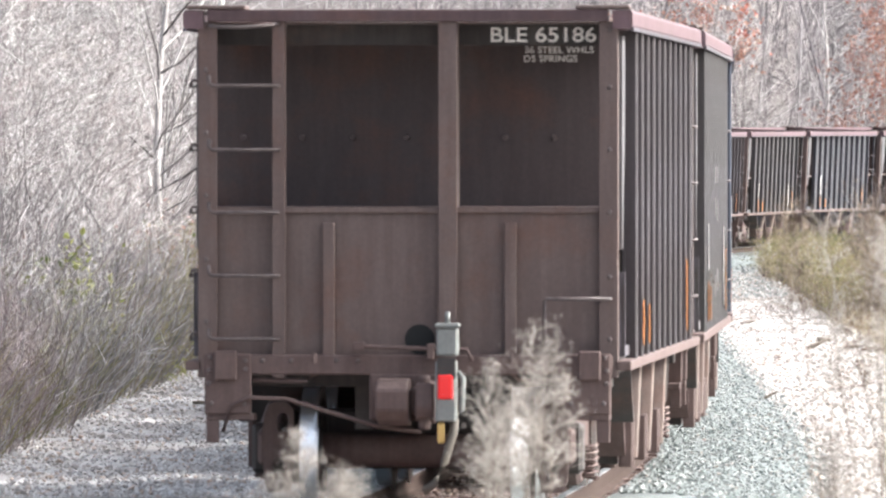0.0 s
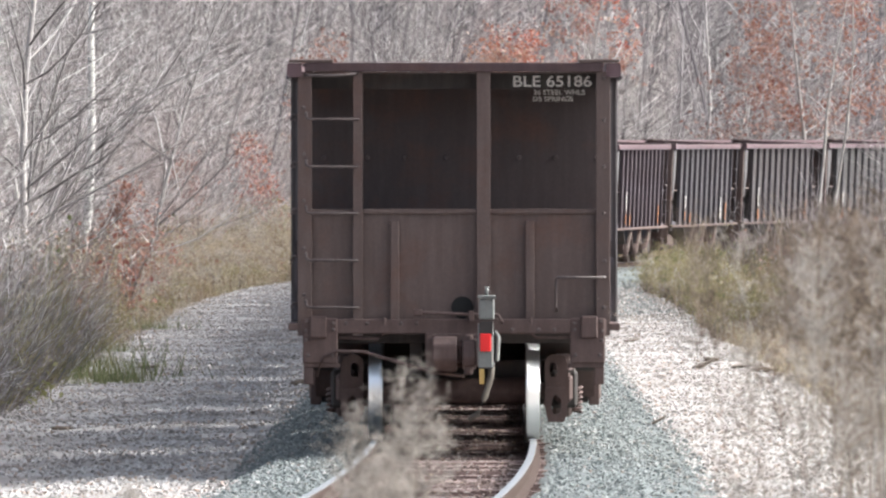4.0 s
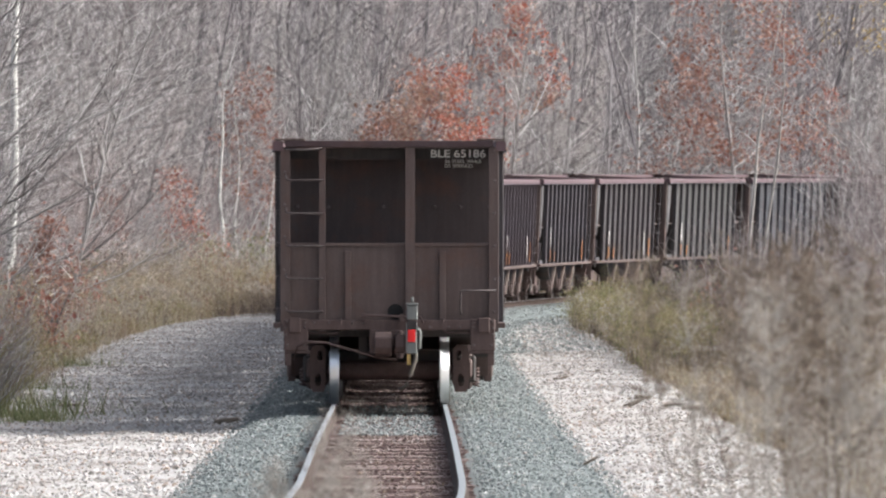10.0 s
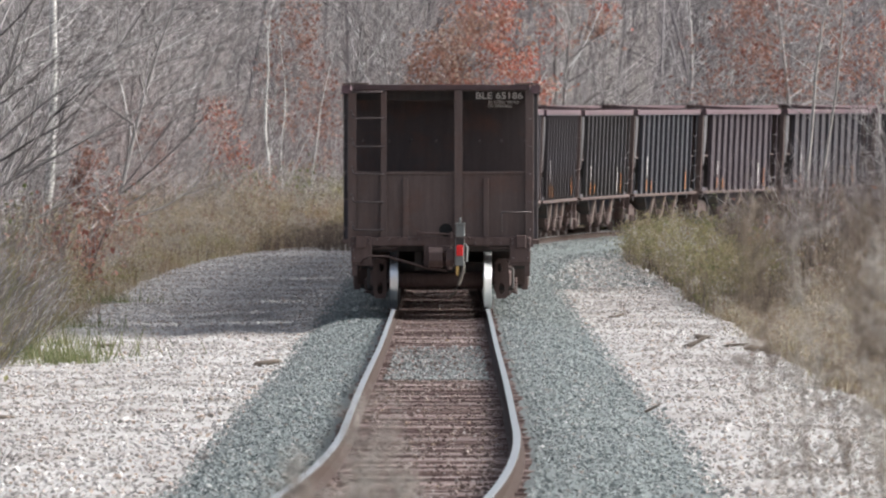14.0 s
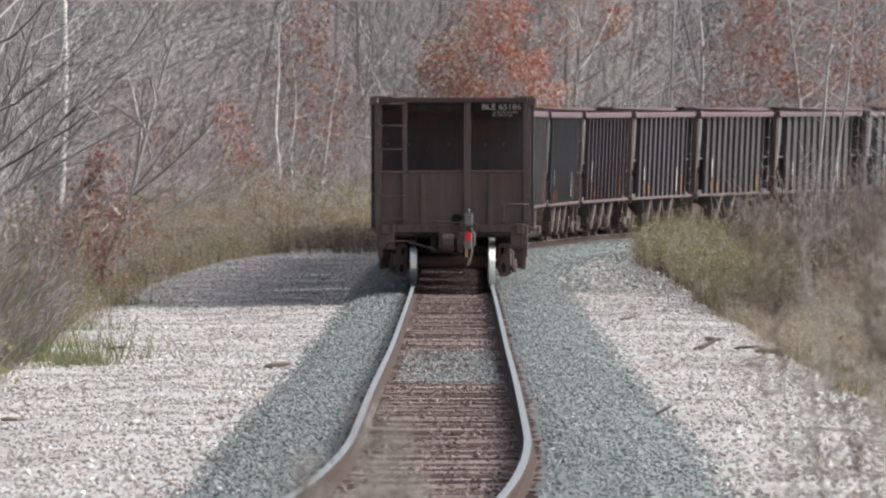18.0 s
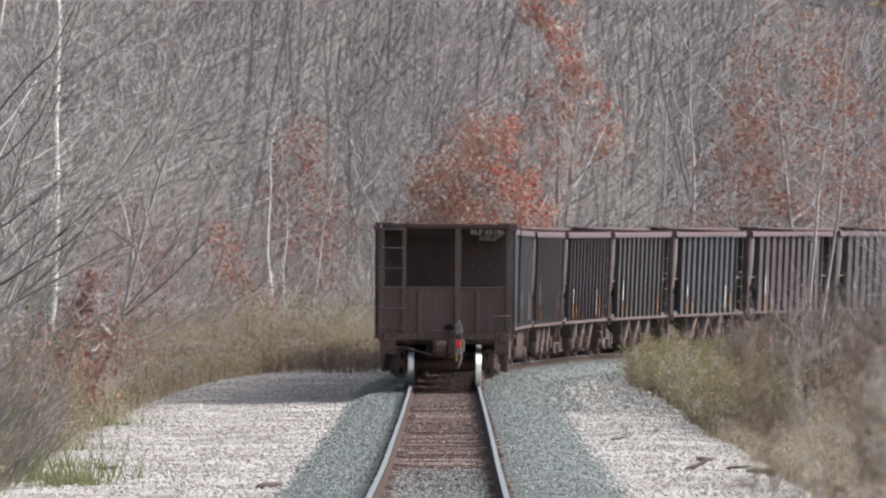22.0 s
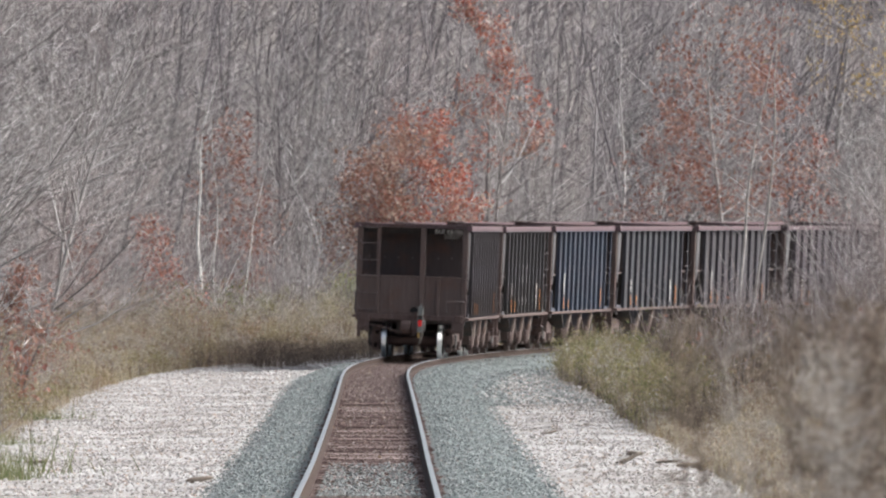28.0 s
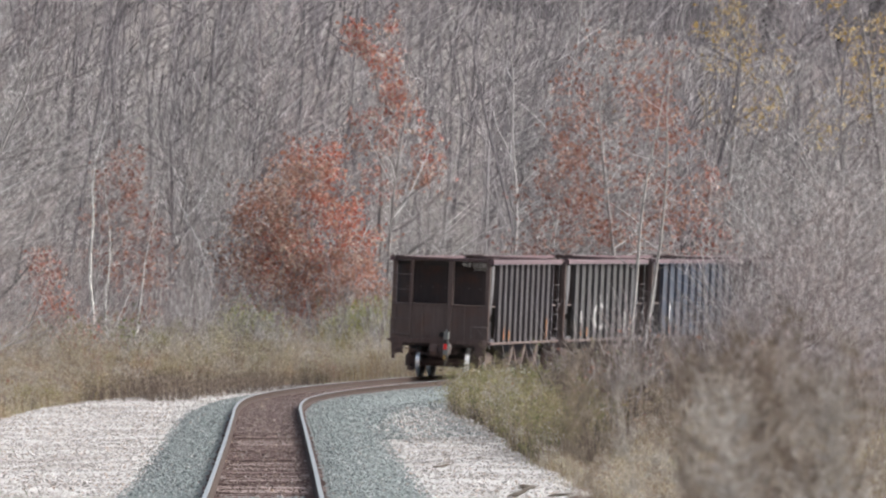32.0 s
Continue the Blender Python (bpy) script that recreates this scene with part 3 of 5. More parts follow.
def text_mesh(body, size, mat, depth=0.003, wide=1.0):
    cu = bpy.data.curves.new("letters", "FONT")
    cu.body, cu.size, cu.extrude, cu.align_x, cu.offset = body, size, depth, "RIGHT", size * 0.012
    ob = bpy.data.objects.new("letters", cu)
    scene.collection.objects.link(ob)
    me = bpy.data.meshes.new_from_object(ob.evaluated_get(bpy.context.evaluated_depsgraph_get()))
    bpy.data.objects.remove(ob)
    me.transform(Matrix.Diagonal((wide, 1, 1, 1)))
    me.materials.clear()
    me.materials.append(mat)
    return me


def wheel_profile():
    return [(-0.07, 0.02), (-0.07, 0.16), (-0.03, 0.18), (-0.03, 0.36), (-0.068, 0.38), (-0.068, 0.485), (-0.045, 0.487), (-0.034, 0.458), (0.066, 0.452), (0.066, 0.38), (0.02, 0.36), (0.02, 0.18), (0.06, 0.15), (0.06, 0.02)]


def tread_profile():
    return [(-0.066, 0.486), (-0.046, 0.4895), (-0.032, 0.4615), (0.063, 0.4565), (0.067, 0.45)]


def make_car():
    """One open hopper car; its end stands at y = 0, rail tops at z = 0, and it runs towards +y."""
    car = thing("hopper_car", "dark brown ribbed steel open hopper car on the track", "railcar", "train of hopper cars")
    L, W = CAR_LEN, HALF_W
    # sides with their stakes
    for sx in (-1, 1):
        x0, x1 = sorted((sx * (W - 0.02), sx * W))
        sheet = boxes("side_sheet", car, M_BODY, (x0, x1, 1.1, L - 1.1, 1.03, 3.5), (x0, x1, L - 1.1, L - 0.02, 1.03, 1.2), (x0, x1, 0.02, 1.1, 1.03, 1.2), bevel=0)
        bm = bmesh.new()
        prof = [(-0.04, 0.0), (-0.04, 0.075), (-0.028, 0.09), (0.028, 0.09), (0.04, 0.075), (0.04, 0.0)]
        lo = [bm.verts.new((sx * d, o, 1.12)) for o, d in prof]
        hi = [bm.verts.new((sx * d, o, 3.45)) for o, d in prof]
        for a in range(5):
            bm.faces.new((lo[a], lo[a + 1], hi[a + 1], hi[a]))
        bm.faces.new(lo)
        bm.faces.new(hi[::-1])
        # outer faces get paler paint, with their sunlight put into its colour
        outer = [f for f in bm.faces if len(f.verts) == 4 and all(abs(v.co.x) > 0.085 for v in f.verts)]
        for f in outer:
            f.material_index = 1
        rib = mesh_of(bm, M_BODY)
        rib.materials.append(M_STAKE)
        for i in range(11):
            part("side_stake", rib, None, sheet, at=pose(sx * W, 1.15 + i * (L - 2.45) / 10, 0))
        sill = bmesh.new()
        prism(sill, [(0.0, 1.05), (L, 1.05), (L, 1.12), (0.0, 1.12)], sx * (W - 0.02), sx * (W + 0.10))
        part("side_sill", sill, M_RUST, car, bevel=0.008)
        chord = bmesh.new()
        a, b, c = sx * (W - 0.03), sx * (W + 0.11), sx * (W + 0.095)
        vs = [[chord.verts.new((q, yy, z)) for q, z in ((a, 3.45), (c, 3.45), (b, 3.475), (b, 3.56), (c, 3.58), (a, 3.58))] for yy in (-0.03, L + 0.03)]
        for i in range(6):
            chord.faces.new((vs[0][i], vs[0][(i + 1) % 6], vs[1][(i + 1) % 6], vs[1][i]))
        chord.faces.new(vs[0])
        chord.faces.new(vs[1])
        part("top_chord", chord, M_CHORD, car, "faded reddish top rail")
        boxes("chord_lip", car, M_STAKE, (*sorted((sx * (W + 0.092), sx * (W + 0.118))), 0.0, L, 3.435, 3.462), label="worn pale lip of the top rail", bevel=0)
        # a pale tapered plate at one corner, an angle at the other, and strips of reflective marks
        gusset = bmesh.new()
        x0, x1 = sorted((sx * W, sx * (W + 0.03)))
        prism(gusset, [(0.13, 3.40), (0.55, 3.40), (0.50, 2.7), (0.24, 1.9), (0.13, 1.9)], x0, x1)
        part("corner_panel", gusset, M_PLATE, car, "pale tapered corner plate")
        x0, x1 = sorted((sx * W, sx * (W + 0.05)))
        boxes("corner_angle", car, M_STAKE, (x0, x1, 0.13, 0.2, 1.15, 1.74), (x0, x1, 0.2, 0.75, 1.15, 1.22), bevel=0)
        boxes("corner_angle", car, M_BODY, (x0, x1, L - 0.2, L - 0.13, 1.15, 3.42), bevel=0)
        for z in (1.45, 1.9, 2.35, 2.8):
            rods("side_rung", car, M_ROD, [(sx * (W + 0.01), L - 0.95, z), (sx * (W + 0.09), L - 0.93, z), (sx * (W + 0.09), L - 0.3, z), (sx * (W + 0.01), L - 0.28, z)], r=0.012, sides=5)
        for i, z0, z1, mat in ((1, 1.2, 1.52, M_ORANGE), (2, 1.2, 1.48, M_ORANGE), (9, 1.2, 1.75, M_ORANGE)):
            x0, x1 = sorted((sx * (W + 0.091), sx * (W + 0.094)))
            yy = 1.15 + i * (L - 2.45) / 10
            boxes("side_marking", car, mat, (x0, x1, yy - 0.035, yy + 0.035, z0, z1), bevel=0)
    for yy, d in ((0.0, 1), (L, -1)):
        def span(a, b):
            return tuple(sorted((yy + d * a, yy + d * b)))
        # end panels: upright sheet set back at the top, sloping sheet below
        # shade of the recess is put into the upper sheet's darker paint
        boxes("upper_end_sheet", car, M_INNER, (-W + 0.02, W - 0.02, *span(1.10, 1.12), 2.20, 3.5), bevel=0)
        boxes("end_shelf", car, M_END, (-W + 0.03, W - 0.03, *span(0.13, 1.10), 3.485, 3.498), bevel=0)
        boxes("end_ledge", car, M_END, (-W + 0.02, W - 0.02, *span(0.04, 1.10), 2.155, 2.20))
        boxes("lower_end_sheet", car, M_END, (-W + 0.02, W - 0.02, *span(0.065, 0.085), 1.14, 2.165), bevel=0)
        # the header's dark steel colour also carries the recess shade
        boxes("header_plate", car, M_DARK, (-W + 0.03, W - 0.03, *span(0.36, 0.38), 3.34, 3.49), bevel=0)
        boxes("top_end_rail", car, M_MAROON, (-1.41, 1.41, *span(-0.04, 0.12), 3.50, 3.585), label="dark maroon end rail")
        boxes("corner_cap", car, M_END, (-1.56, -1.14, *span(-0.05, 0.3), 3.588, 3.615))
        boxes("corner_cap", car, M_END, (1.18, 1.56, *span(-0.05, 0.3), 3.588, 3.615))
        for cx in (-1, 1):
            upright("corner_post", car, M_END, [(cx * 1.345, yy), (cx * 1.478, yy), (cx * 1.478, yy + d * 0.12), (cx * 1.463, yy + d * 0.12), (cx * 1.463, yy + d * 0.015), (cx * 1.345, yy + d * 0.015)], 1.0, 3.5)
        upright("ladder_stile", car, M_END, [(-0.955, yy - d * 0.012), (-0.865, yy - d * 0.012), (-0.865, yy + d * 0.1), (-0.877, yy + d * 0.1), (-0.877, yy), (-0.955, yy)], 1.0, 3.5)
        rungs = (3.05, 2.60, 2.16, 1.715, 1.27)
        for z in rungs:
            rods("rung", car, M_ROD, [(-1.40, yy - d * 0.02, z + 0.07), (-1.395, yy - d * 0.06, z + 0.02), (-1.37, yy - d * 0.07, z), (-0.93, yy - d * 0.07, z), (-0.91, yy - d * 0.05, z), (-0.91, yy - d * 0.005, z)], r=0.013)
            rods("side_grab", car, M_ROD, [(-1.47, yy + d * 0.10, z + 0.04), (-1.53, yy + d * 0.10, z + 0.04), (-1.54, yy + d * 0.11, z), (-1.54, yy + d * 0.5, z), (-1.47, yy + d * 0.5, z)], r=0.012, sides=6)
        rods("top_grab", car, M_ROD, [(-1.40, yy - d * 0.005, 3.47), (-1.38, yy - d * 0.07, 3.465), (-1.15, yy - d * 0.075, 3.46), (-0.95, yy - d * 0.07, 3.475), (-0.91, yy - d * 0.005, 3.49)], r=0.014)
        upright("centre_post", car, M_END, [(0.215, yy - d * 0.012), (0.345, yy - d * 0.012), (0.345, yy + d * 0.3), (0.332, yy + d * 0.3), (0.332, yy + d * 0.004), (0.228, yy + d * 0.004), (0.228, yy + d * 0.4), (0.215, yy + d * 0.4)], 1.1, 3.5)
        for rx in (-0.56, 0.72):
            boxes("end_rib", car, M_END, (rx - 0.042, rx + 0.042, *span(0.005, 0.065), 1.14, 2.09))
        boxes("end_sill", car, M_RUST, (-1.44, 1.44, *span(-0.02, 0.13), 1.02, 1.16), bevel=0.01)
        for cx in (-1, 1):
            x0, x1 = sorted((cx * 1.10, cx * 1.43))
            bracket = boxes("corner_bracket", car, M_RUST, (x0, x1, *span(-0.03, 0.02), 0.74, 1.17), bevel=0.012)
            x0, x1 = sorted((cx * 1.20, cx * 1.36))
            boxes("push_pocket", bracket, M_RUST, (x0, x1, *span(-0.065, -0.03), 0.98, 1.19), bevel=0.012)
            x0, x1 = sorted((cx * 1.33, cx * 1.42))
            boxes("sill_step", car, M_RUST, (x0, x1, *span(0.0, 0.04), 0.54, 0.75), (min(cx * 1.08, cx * 1.42), max(cx * 1.08, cx * 1.42), *span(-0.01, 0.20), 0.70, 0.745))
        rods("handrail", car, M_ROD, [(0.97, yy + d * 0.06, 1.24), (0.965, yy - d * 0.07, 1.28), (0.965, yy - d * 0.07, 1.54), (0.98, yy - d * 0.08, 1.555), (1.42, yy - d * 0.08, 1.555), (1.43, yy + d * 0.01, 1.555)], r=0.013)
        # no hole is cut: a near-black plug holds its inner shade as colour
        hole = bmesh.new()
        tube(hole, [(0.08, yy + d * 0.3, 1.27), (0.08, yy + d * 0.058, 1.27)], 0.105, 24)
        part("round_opening", hole, M_HOLE, car, "dark round opening in the end sheet")
        lever = rods("cut_lever", car, M_RUST, [(-0.36, yy - d * 0.06, 1.225), (-0.30, yy - d * 0.08, 1.22), (0.24, yy - d * 0.08, 1.20), (0.42, yy - d * 0.08, 1.20), (0.46, yy - d * 0.10, 1.12)], r=0.016)
        boxes("lever_bracket", lever, M_RUST, (-0.38, -0.30, *span(-0.1, -0.02), 1.19, 1.25))
        boxes("lever_bracket", lever, M_RUST, (0.14, 0.19, *span(-0.1, 0.0), 1.13, 1.24))
        # draft gear and coupler
        boxes("draft_box", car, M_RUST, (-0.27, 0.27, *span(-0.03, 1.6), 0.70, 1.03), bevel=0.015)
        kn = bmesh.new()
        prism(kn, [(yy - d * 0.02, 0.66), (yy - d * 0.34, 0.70), (yy - d * 0.42, 0.78), (yy - d * 0.42, 0.92), (yy - d * 0.34, 0.99), (yy - d * 0.02, 1.0)], -0.20, 0.03)
        prism(kn, [(yy - d * 0.02, 0.68), (yy - d * 0.40, 0.72), (yy - d * 0.44, 0.80), (yy - d * 0.40, 0.97), (yy - d * 0.02, 0.98)], 0.08, 0.21)
        prism(kn, [(yy - d * 0.02, 0.74), (yy - d * 0.26, 0.76), (yy - d * 0.26, 0.92), (yy - d * 0.02, 0.94)], 0.03, 0.08)
        tube(kn, [(0.14, yy - d * 0.33, 0.64), (0.14, yy - d * 0.33, 1.02)], 0.045, 10)
        part("coupler", kn, M_RUST, car, "rust-brown cast knuckle coupler", bevel=0.02)
        rods("uncoupling_rod", car, M_RUST, [(-1.30, yy - d * 0.02, 0.62), (-1.24, yy - d * 0.04, 0.80), (-1.12, yy - d * 0.05, 0.86), (-0.85, yy - d * 0.05, 0.85), (-0.55, yy - d * 0.06, 0.76), (-0.2, yy - d * 0.06, 0.66), (0.10, yy - d * 0.06, 0.62)], r=0.016)
        rods("brake_pipe", car, M_RUST, [(-1.1, yy + d * 0.03, 0.985), (-0.72, yy + d * 0.03, 0.975), (-0.66, yy + d * 0.02, 1.02), (-0.655, yy - d * 0.03, 1.17)], r=0.016)
        rods("brake_pipe", car, M_RUST, [(1.1, yy + d * 0.03, 0.985), (0.78, yy + d * 0.03, 0.985), (0.735, yy + d * 0.02, 1.02), (0.73, yy - d * 0.03, 1.17)], r=0.014)
    # slope sheets and three pairs of chutes
    for yy, d in ((0.0, 1), (L, -1)):
        bm = bmesh.new()
        prism(bm, [(yy + d * 1.13, 2.22), (yy + d * 3.0, 0.62), (yy + d * 3.04, 0.66), (yy + d * 1.17, 2.26)], -W + 0.03, W - 0.03)
        part("slope_sheet", bm, M_DARK, car)
    for cy in (3.6, 5.6, 7.6):
        for cx in (-1, 1):
            x0, x1 = sorted((cx * 0.25, cx * 1.36))
            bm = bmesh.new()
            prism(bm, [(cy - 0.95, 1.1), (cy - 0.9, 1.1), (cy - 0.12, 0.42), (cy - 0.20, 0.36)], x0, x1)
            part("hopper_chute", bm, M_RUST, car, "rusty sloped discharge chute")
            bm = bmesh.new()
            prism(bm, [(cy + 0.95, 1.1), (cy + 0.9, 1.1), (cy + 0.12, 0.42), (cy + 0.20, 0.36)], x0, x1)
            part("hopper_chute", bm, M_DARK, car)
            bm = bmesh.new()
            prism(bm, [(cy + 0.98, 1.06), (cy + 0.70, 1.06), (cy + 0.10, 0.34), (cy + 0.22, 0.34)], *sorted((cx * 1.345, cx * 1.43)))
            part("chute_brace", bm, M_CHUTE, car, "dusty tan brace on the discharge chute", bevel=0.008)
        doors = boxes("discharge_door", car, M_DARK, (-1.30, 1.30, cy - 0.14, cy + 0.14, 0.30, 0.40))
        for q in (0.0, 0.28):
            boxes("door_latch", doors, M_RUST, (1.31, 1.41, cy - 0.2 + q, cy - 0.12 + q, 0.28, 0.62))
            boxes("door_latch", doors, M_RUST, (-1.41, -1.31, cy - 0.2 + q, cy - 0.12 + q, 0.28, 0.62))
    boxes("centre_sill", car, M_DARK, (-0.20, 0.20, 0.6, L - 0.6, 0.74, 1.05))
    for yy in (0.75, L - 0.75):
        boxes("cross_bearer", car, M_DARK, (-1.40, 1.40, yy - 0.12, yy + 0.12, 0.92, 1.05), (-0.42, -0.30, yy - 0.1, yy + 0.1, 0.62, 0.95))
    # trucks
    sets = []
    wheel = bmesh.new()
    lathe_x(wheel, wheel_profile(), 36)
    wheel_me = mesh_of(wheel, M_DARK, 0, False)
    tread = bmesh.new()
    lathe_x(tread, tread_profile(), 48, False)
    tread_me = mesh_of(tread, M_TREAD, 0, True)
    frame_me = None
    for cy in TRUCK:
        boxes("truck_bolster", car, M_DARK, (-1.12, 1.12, cy - 0.19, cy + 0.19, 0.46, 0.74), bevel=0.02)
        for cx in (-1, 1):
            bm = bmesh.new()
            x0, x1 = sorted((cx * 0.95, cx * 1.13))
            prism(bm, [(cy - 1.12, 0.36), (cy - 1.12, 0.60), (cy - 0.8, 0.70), (cy - 0.3, 0.80), (cy + 0.3, 0.80), (cy + 0.8, 0.70), (cy + 1.12, 0.60), (cy + 1.12, 0.36), (cy + 0.72, 0.38), (cy + 0.3, 0.20), (cy - 0.3, 0.20), (cy - 0.72, 0.38)], x0, x1)
            fr = part("side_frame", bm, M_RUST, car, "rusty cast truck side frame", bevel=0.03)
            for ay in (-0.864, 0.864):
                boxes("bearing_box", fr, M_DARK, (cx * 1.05 - 0.13, cx * 1.05 + 0.13, cy + ay - 0.15, cy + ay + 0.15, 0.30, 0.66), bevel=0.03)
            for e in (-1, 1):
                y0, y1 = sorted((cy + e * 1.09, cy + e * 1.165))
                casting = bmesh.new()
                ring_plate(casting, [(cx * a2, c2) for a2, c2 in ((0.865, 0.50), (1.085, 0.50), (1.085, 0.62), (1.075, 0.72), (1.05, 0.79), (0.99, 0.81), (0.92, 0.81), (0.865, 0.76))],
                           [(cx * a2, c2) for a2, c2 in ((0.915, 0.60), (0.975, 0.60), (0.985, 0.625), (0.985, 0.70), (0.97, 0.725), (0.945, 0.735), (0.92, 0.725), (0.905, 0.69))], y0, y1)
                ring_plate(casting, [(cx * a2, c2) for a2, c2 in ((0.895, 0.17), (1.045, 0.17), (1.075, 0.24), (1.085, 0.38), (1.085, 0.498), (0.98, 0.498), (0.865, 0.498), (0.87, 0.30))],
                           [(cx * a2, c2) for a2, c2 in ((0.945, 0.245), (0.995, 0.245), (1.015, 0.27), (1.02, 0.36), (1.005, 0.40), (0.97, 0.425), (0.94, 0.40), (0.925, 0.30))], y0, y1)
                part("frame_end", casting, M_RUST, fr)
            bm = bmesh.new()
            for q in (-0.13, 0.13):
                pts = [(cx * 1.17 + 0.055 * math.cos(a), cy + q + 0.055 * math.sin(a), 0.24 + 0.24 * a / 31.4) for a in (i * 0.785 for i in range(41))]
                tube(bm, pts, 0.014, 5)
            part("spring", bm, M_RUST, fr, "coil springs", smooth=True)
        for ay in (-0.864, 0.864):
            bm = bmesh.new()
            lathe_x(bm, [(-1.14, 0.07), (-0.8, 0.075), (-0.66, 0.13), (-0.3, 0.12), (0.3, 0.12), (0.66, 0.13), (0.8, 0.075), (1.14, 0.07)], 20)
            axle = part("wheelset", bm, M_RUST, car, "axle with two steel wheels", smooth=True, at=pose(0, cy + ay, 0.46))
            for cx in (-1, 1):
                w = part("wheel", wheel_me, None, axle, at=pose(cx * 0.748, 0, 0, 0, 0, 0 if cx > 0 else 180))
                part("tread", tread_me, None, axle, "bright worn wheel tread", at=pose(cx * 0.748, 0, 0, 0, 0, 0 if cx > 0 else 180))
            sets.append(axle)
        for q in (-0.42, 0.42):
            boxes("brake_beam", car, M_DARK, (-0.85, 0.85, cy + q - 0.05, cy + q + 0.05, 0.32, 0.44), bevel=0.01)
    return car, sets


last_car, last_sets = make_car()
TINTS = [(0.042, 0.034, 0.035), (0.050, 0.047, 0.045), (0.030, 0.044, 0.072), (0.036, 0.038, 0.046), (0.046, 0.040, 0.046), (0.055, 0.038, 0.046)]


def tint(car, c):
    for o in car.children_recursive:
        o.color = (*c, 1)


dimmed_tread = None
cars = [last_car]
tint(last_car, TINTS[0])
for k in range(1, 26):
    c = copy_thing(last_car, Matrix())
    tint(c, TINTS[k] if k < 6 else (TINTS[0], TINTS[3], TINTS[4], TINTS[1], TINTS[5])[k * 3 % 5])
    for o in c.children_recursive:
        # treads further on take rust colour to leave out the sky's reflection
        if o.name.startswith("tread"):
            if not dimmed_tread:
                dimmed_tread = o.data.copy()
                dimmed_tread.materials.clear()
                dimmed_tread.materials.append(M_RUST)
            o.data = dimmed_tread
            o["label"] = "wheel tread in dull brown, sky glint left out"
    cars.append(c)
for k, c in enumerate(cars[1:], 1):
    for i, z0, z1 in ((1, 1.62, 2.0), (8, 1.25, 1.95)) if k % 2 else ((1, 1.62, 2.2),):
        yy = 1.15 + i * (CAR_LEN - 2.45) / 10
        boxes("side_marking", c, M_WHITE, (HALF_W + 0.091, HALF_W + 0.094, yy - 0.035, yy + 0.035, z0, z1), bevel=0)
sign = bmesh.new()
ring = [[sign.verts.new((HALF_W + 0.004, 5.0 + 2.2 * r2 * math.cos(a), 1.8 + r2 * math.sin(a))) for a in (i * math.pi / 16 for i in range(32))] for r2 in (0.30, 0.42)]
for i in range(32):
    sign.faces.new((ring[0][i], ring[0][(i + 1) % 32], ring[1][(i + 1) % 32], ring[1][i]))
for i in range(11):
    yy = 1.15 + i * (CAR_LEN - 2.45) / 10
    rise = 1 - ((yy - 5.0) / 0.92) ** 2
    if rise > 0:
        for z in (1.8 - 0.36 * rise ** 0.5, 1.8 + 0.36 * rise ** 0.5):
            box(sign, HALF_W + 0.091, HALF_W + 0.094, yy - 0.03, yy + 0.03, z - 0.09, z + 0.09)
    if i in (4, 5):
        box(sign, HALF_W + 0.091, HALF_W + 0.094, yy - 0.03, yy + 0.03, 2.34, 2.48)
part("side_emblem", sign, M_FADED, cars[1], "plain white ring and bars painted on the side")
tagged(cars[2], "blue-grey ribbed steel open hopper car on the track")
# what only the last car carries
bolt = bmesh.new()
tube(bolt, [(0, 0, 0), (0, -0.03, 0)], [0.024, 0.018], 8)
bolt = mesh_of(bolt, M_ROD)
for bx in (-1.25, -0.83, -0.47, -0.08, 0.62, 0.97, 1.36):
    part("bolt", bolt, None, last_car, at=pose(bx, 1.10, 2.69))
rivet = bmesh.new()
tube(rivet, [(0, 0, 0), (0, -0.018, 0)], [0.017, 0.012], 8)
rivet = mesh_of(rivet, M_ROD)
for cx in (-1, 1):
    for bx, bz in ((1.14, 1.12), (1.14, 1.06), (1.39, 1.14), (1.40, 1.05), (1.40, 0.96), (1.15, 0.82), (1.38, 0.82)):
        part("rivet", rivet, None, last_car, at=pose(cx * bx, -0.03, bz))
for bx in (-1.02, -0.82, -0.5, -0.35, 0.55, 0.8, 0.95):
    part("rivet", rivet, None, last_car, at=pose(bx, -0.02, 1.12 if bx < 0 else 1.06))
for bz in (3.44, 3.04, 2.6, 2.16, 1.71, 1.27):
    part("rivet", rivet, None, last_car, at=pose(1.42, 0.0, bz))
    part("rivet", rivet, None, last_car, at=pose(-1.42, 0.0, bz + 0.12))
for body, size, x, y, z, wide in (("BLE 65186", 0.146, 1.31, 0.352, 3.362, 1.2), ("36 STEEL WHLS", 0.066, 1.25, 1.092, 3.29, 1.1), ("D5 SPRINGS", 0.066, 1.135, 1.092, 3.228, 1.1)):
    part("lettering", text_mesh(body, size, M_WHITE, 0.002, wide), None, last_car, "white stencilled lettering", at=pose(x, y, z, 90, 0, 0))

device = thing("end_of_train_marker", "grey end-of-train marker with red lens on the coupler", "marker light")
boxes("housing", device, M_GREY, (0.225, 0.375, -0.50, -0.36, 0.70, 1.13), label="grey metal housing", bevel=0.015)
top = boxes("upper_case", device, M_GREY, (0.235, 0.385, -0.52, -0.36, 1.16, 1.36), bevel=0.015)
boxes("case_lid", top, M_GREY, (0.225, 0.395, -0.54, -0.34, 1.36, 1.39))
rods("antenna", device, M_GREY, [(0.31, -0.45, 1.38), (0.31, -0.45, 1.47)], r=0.018)
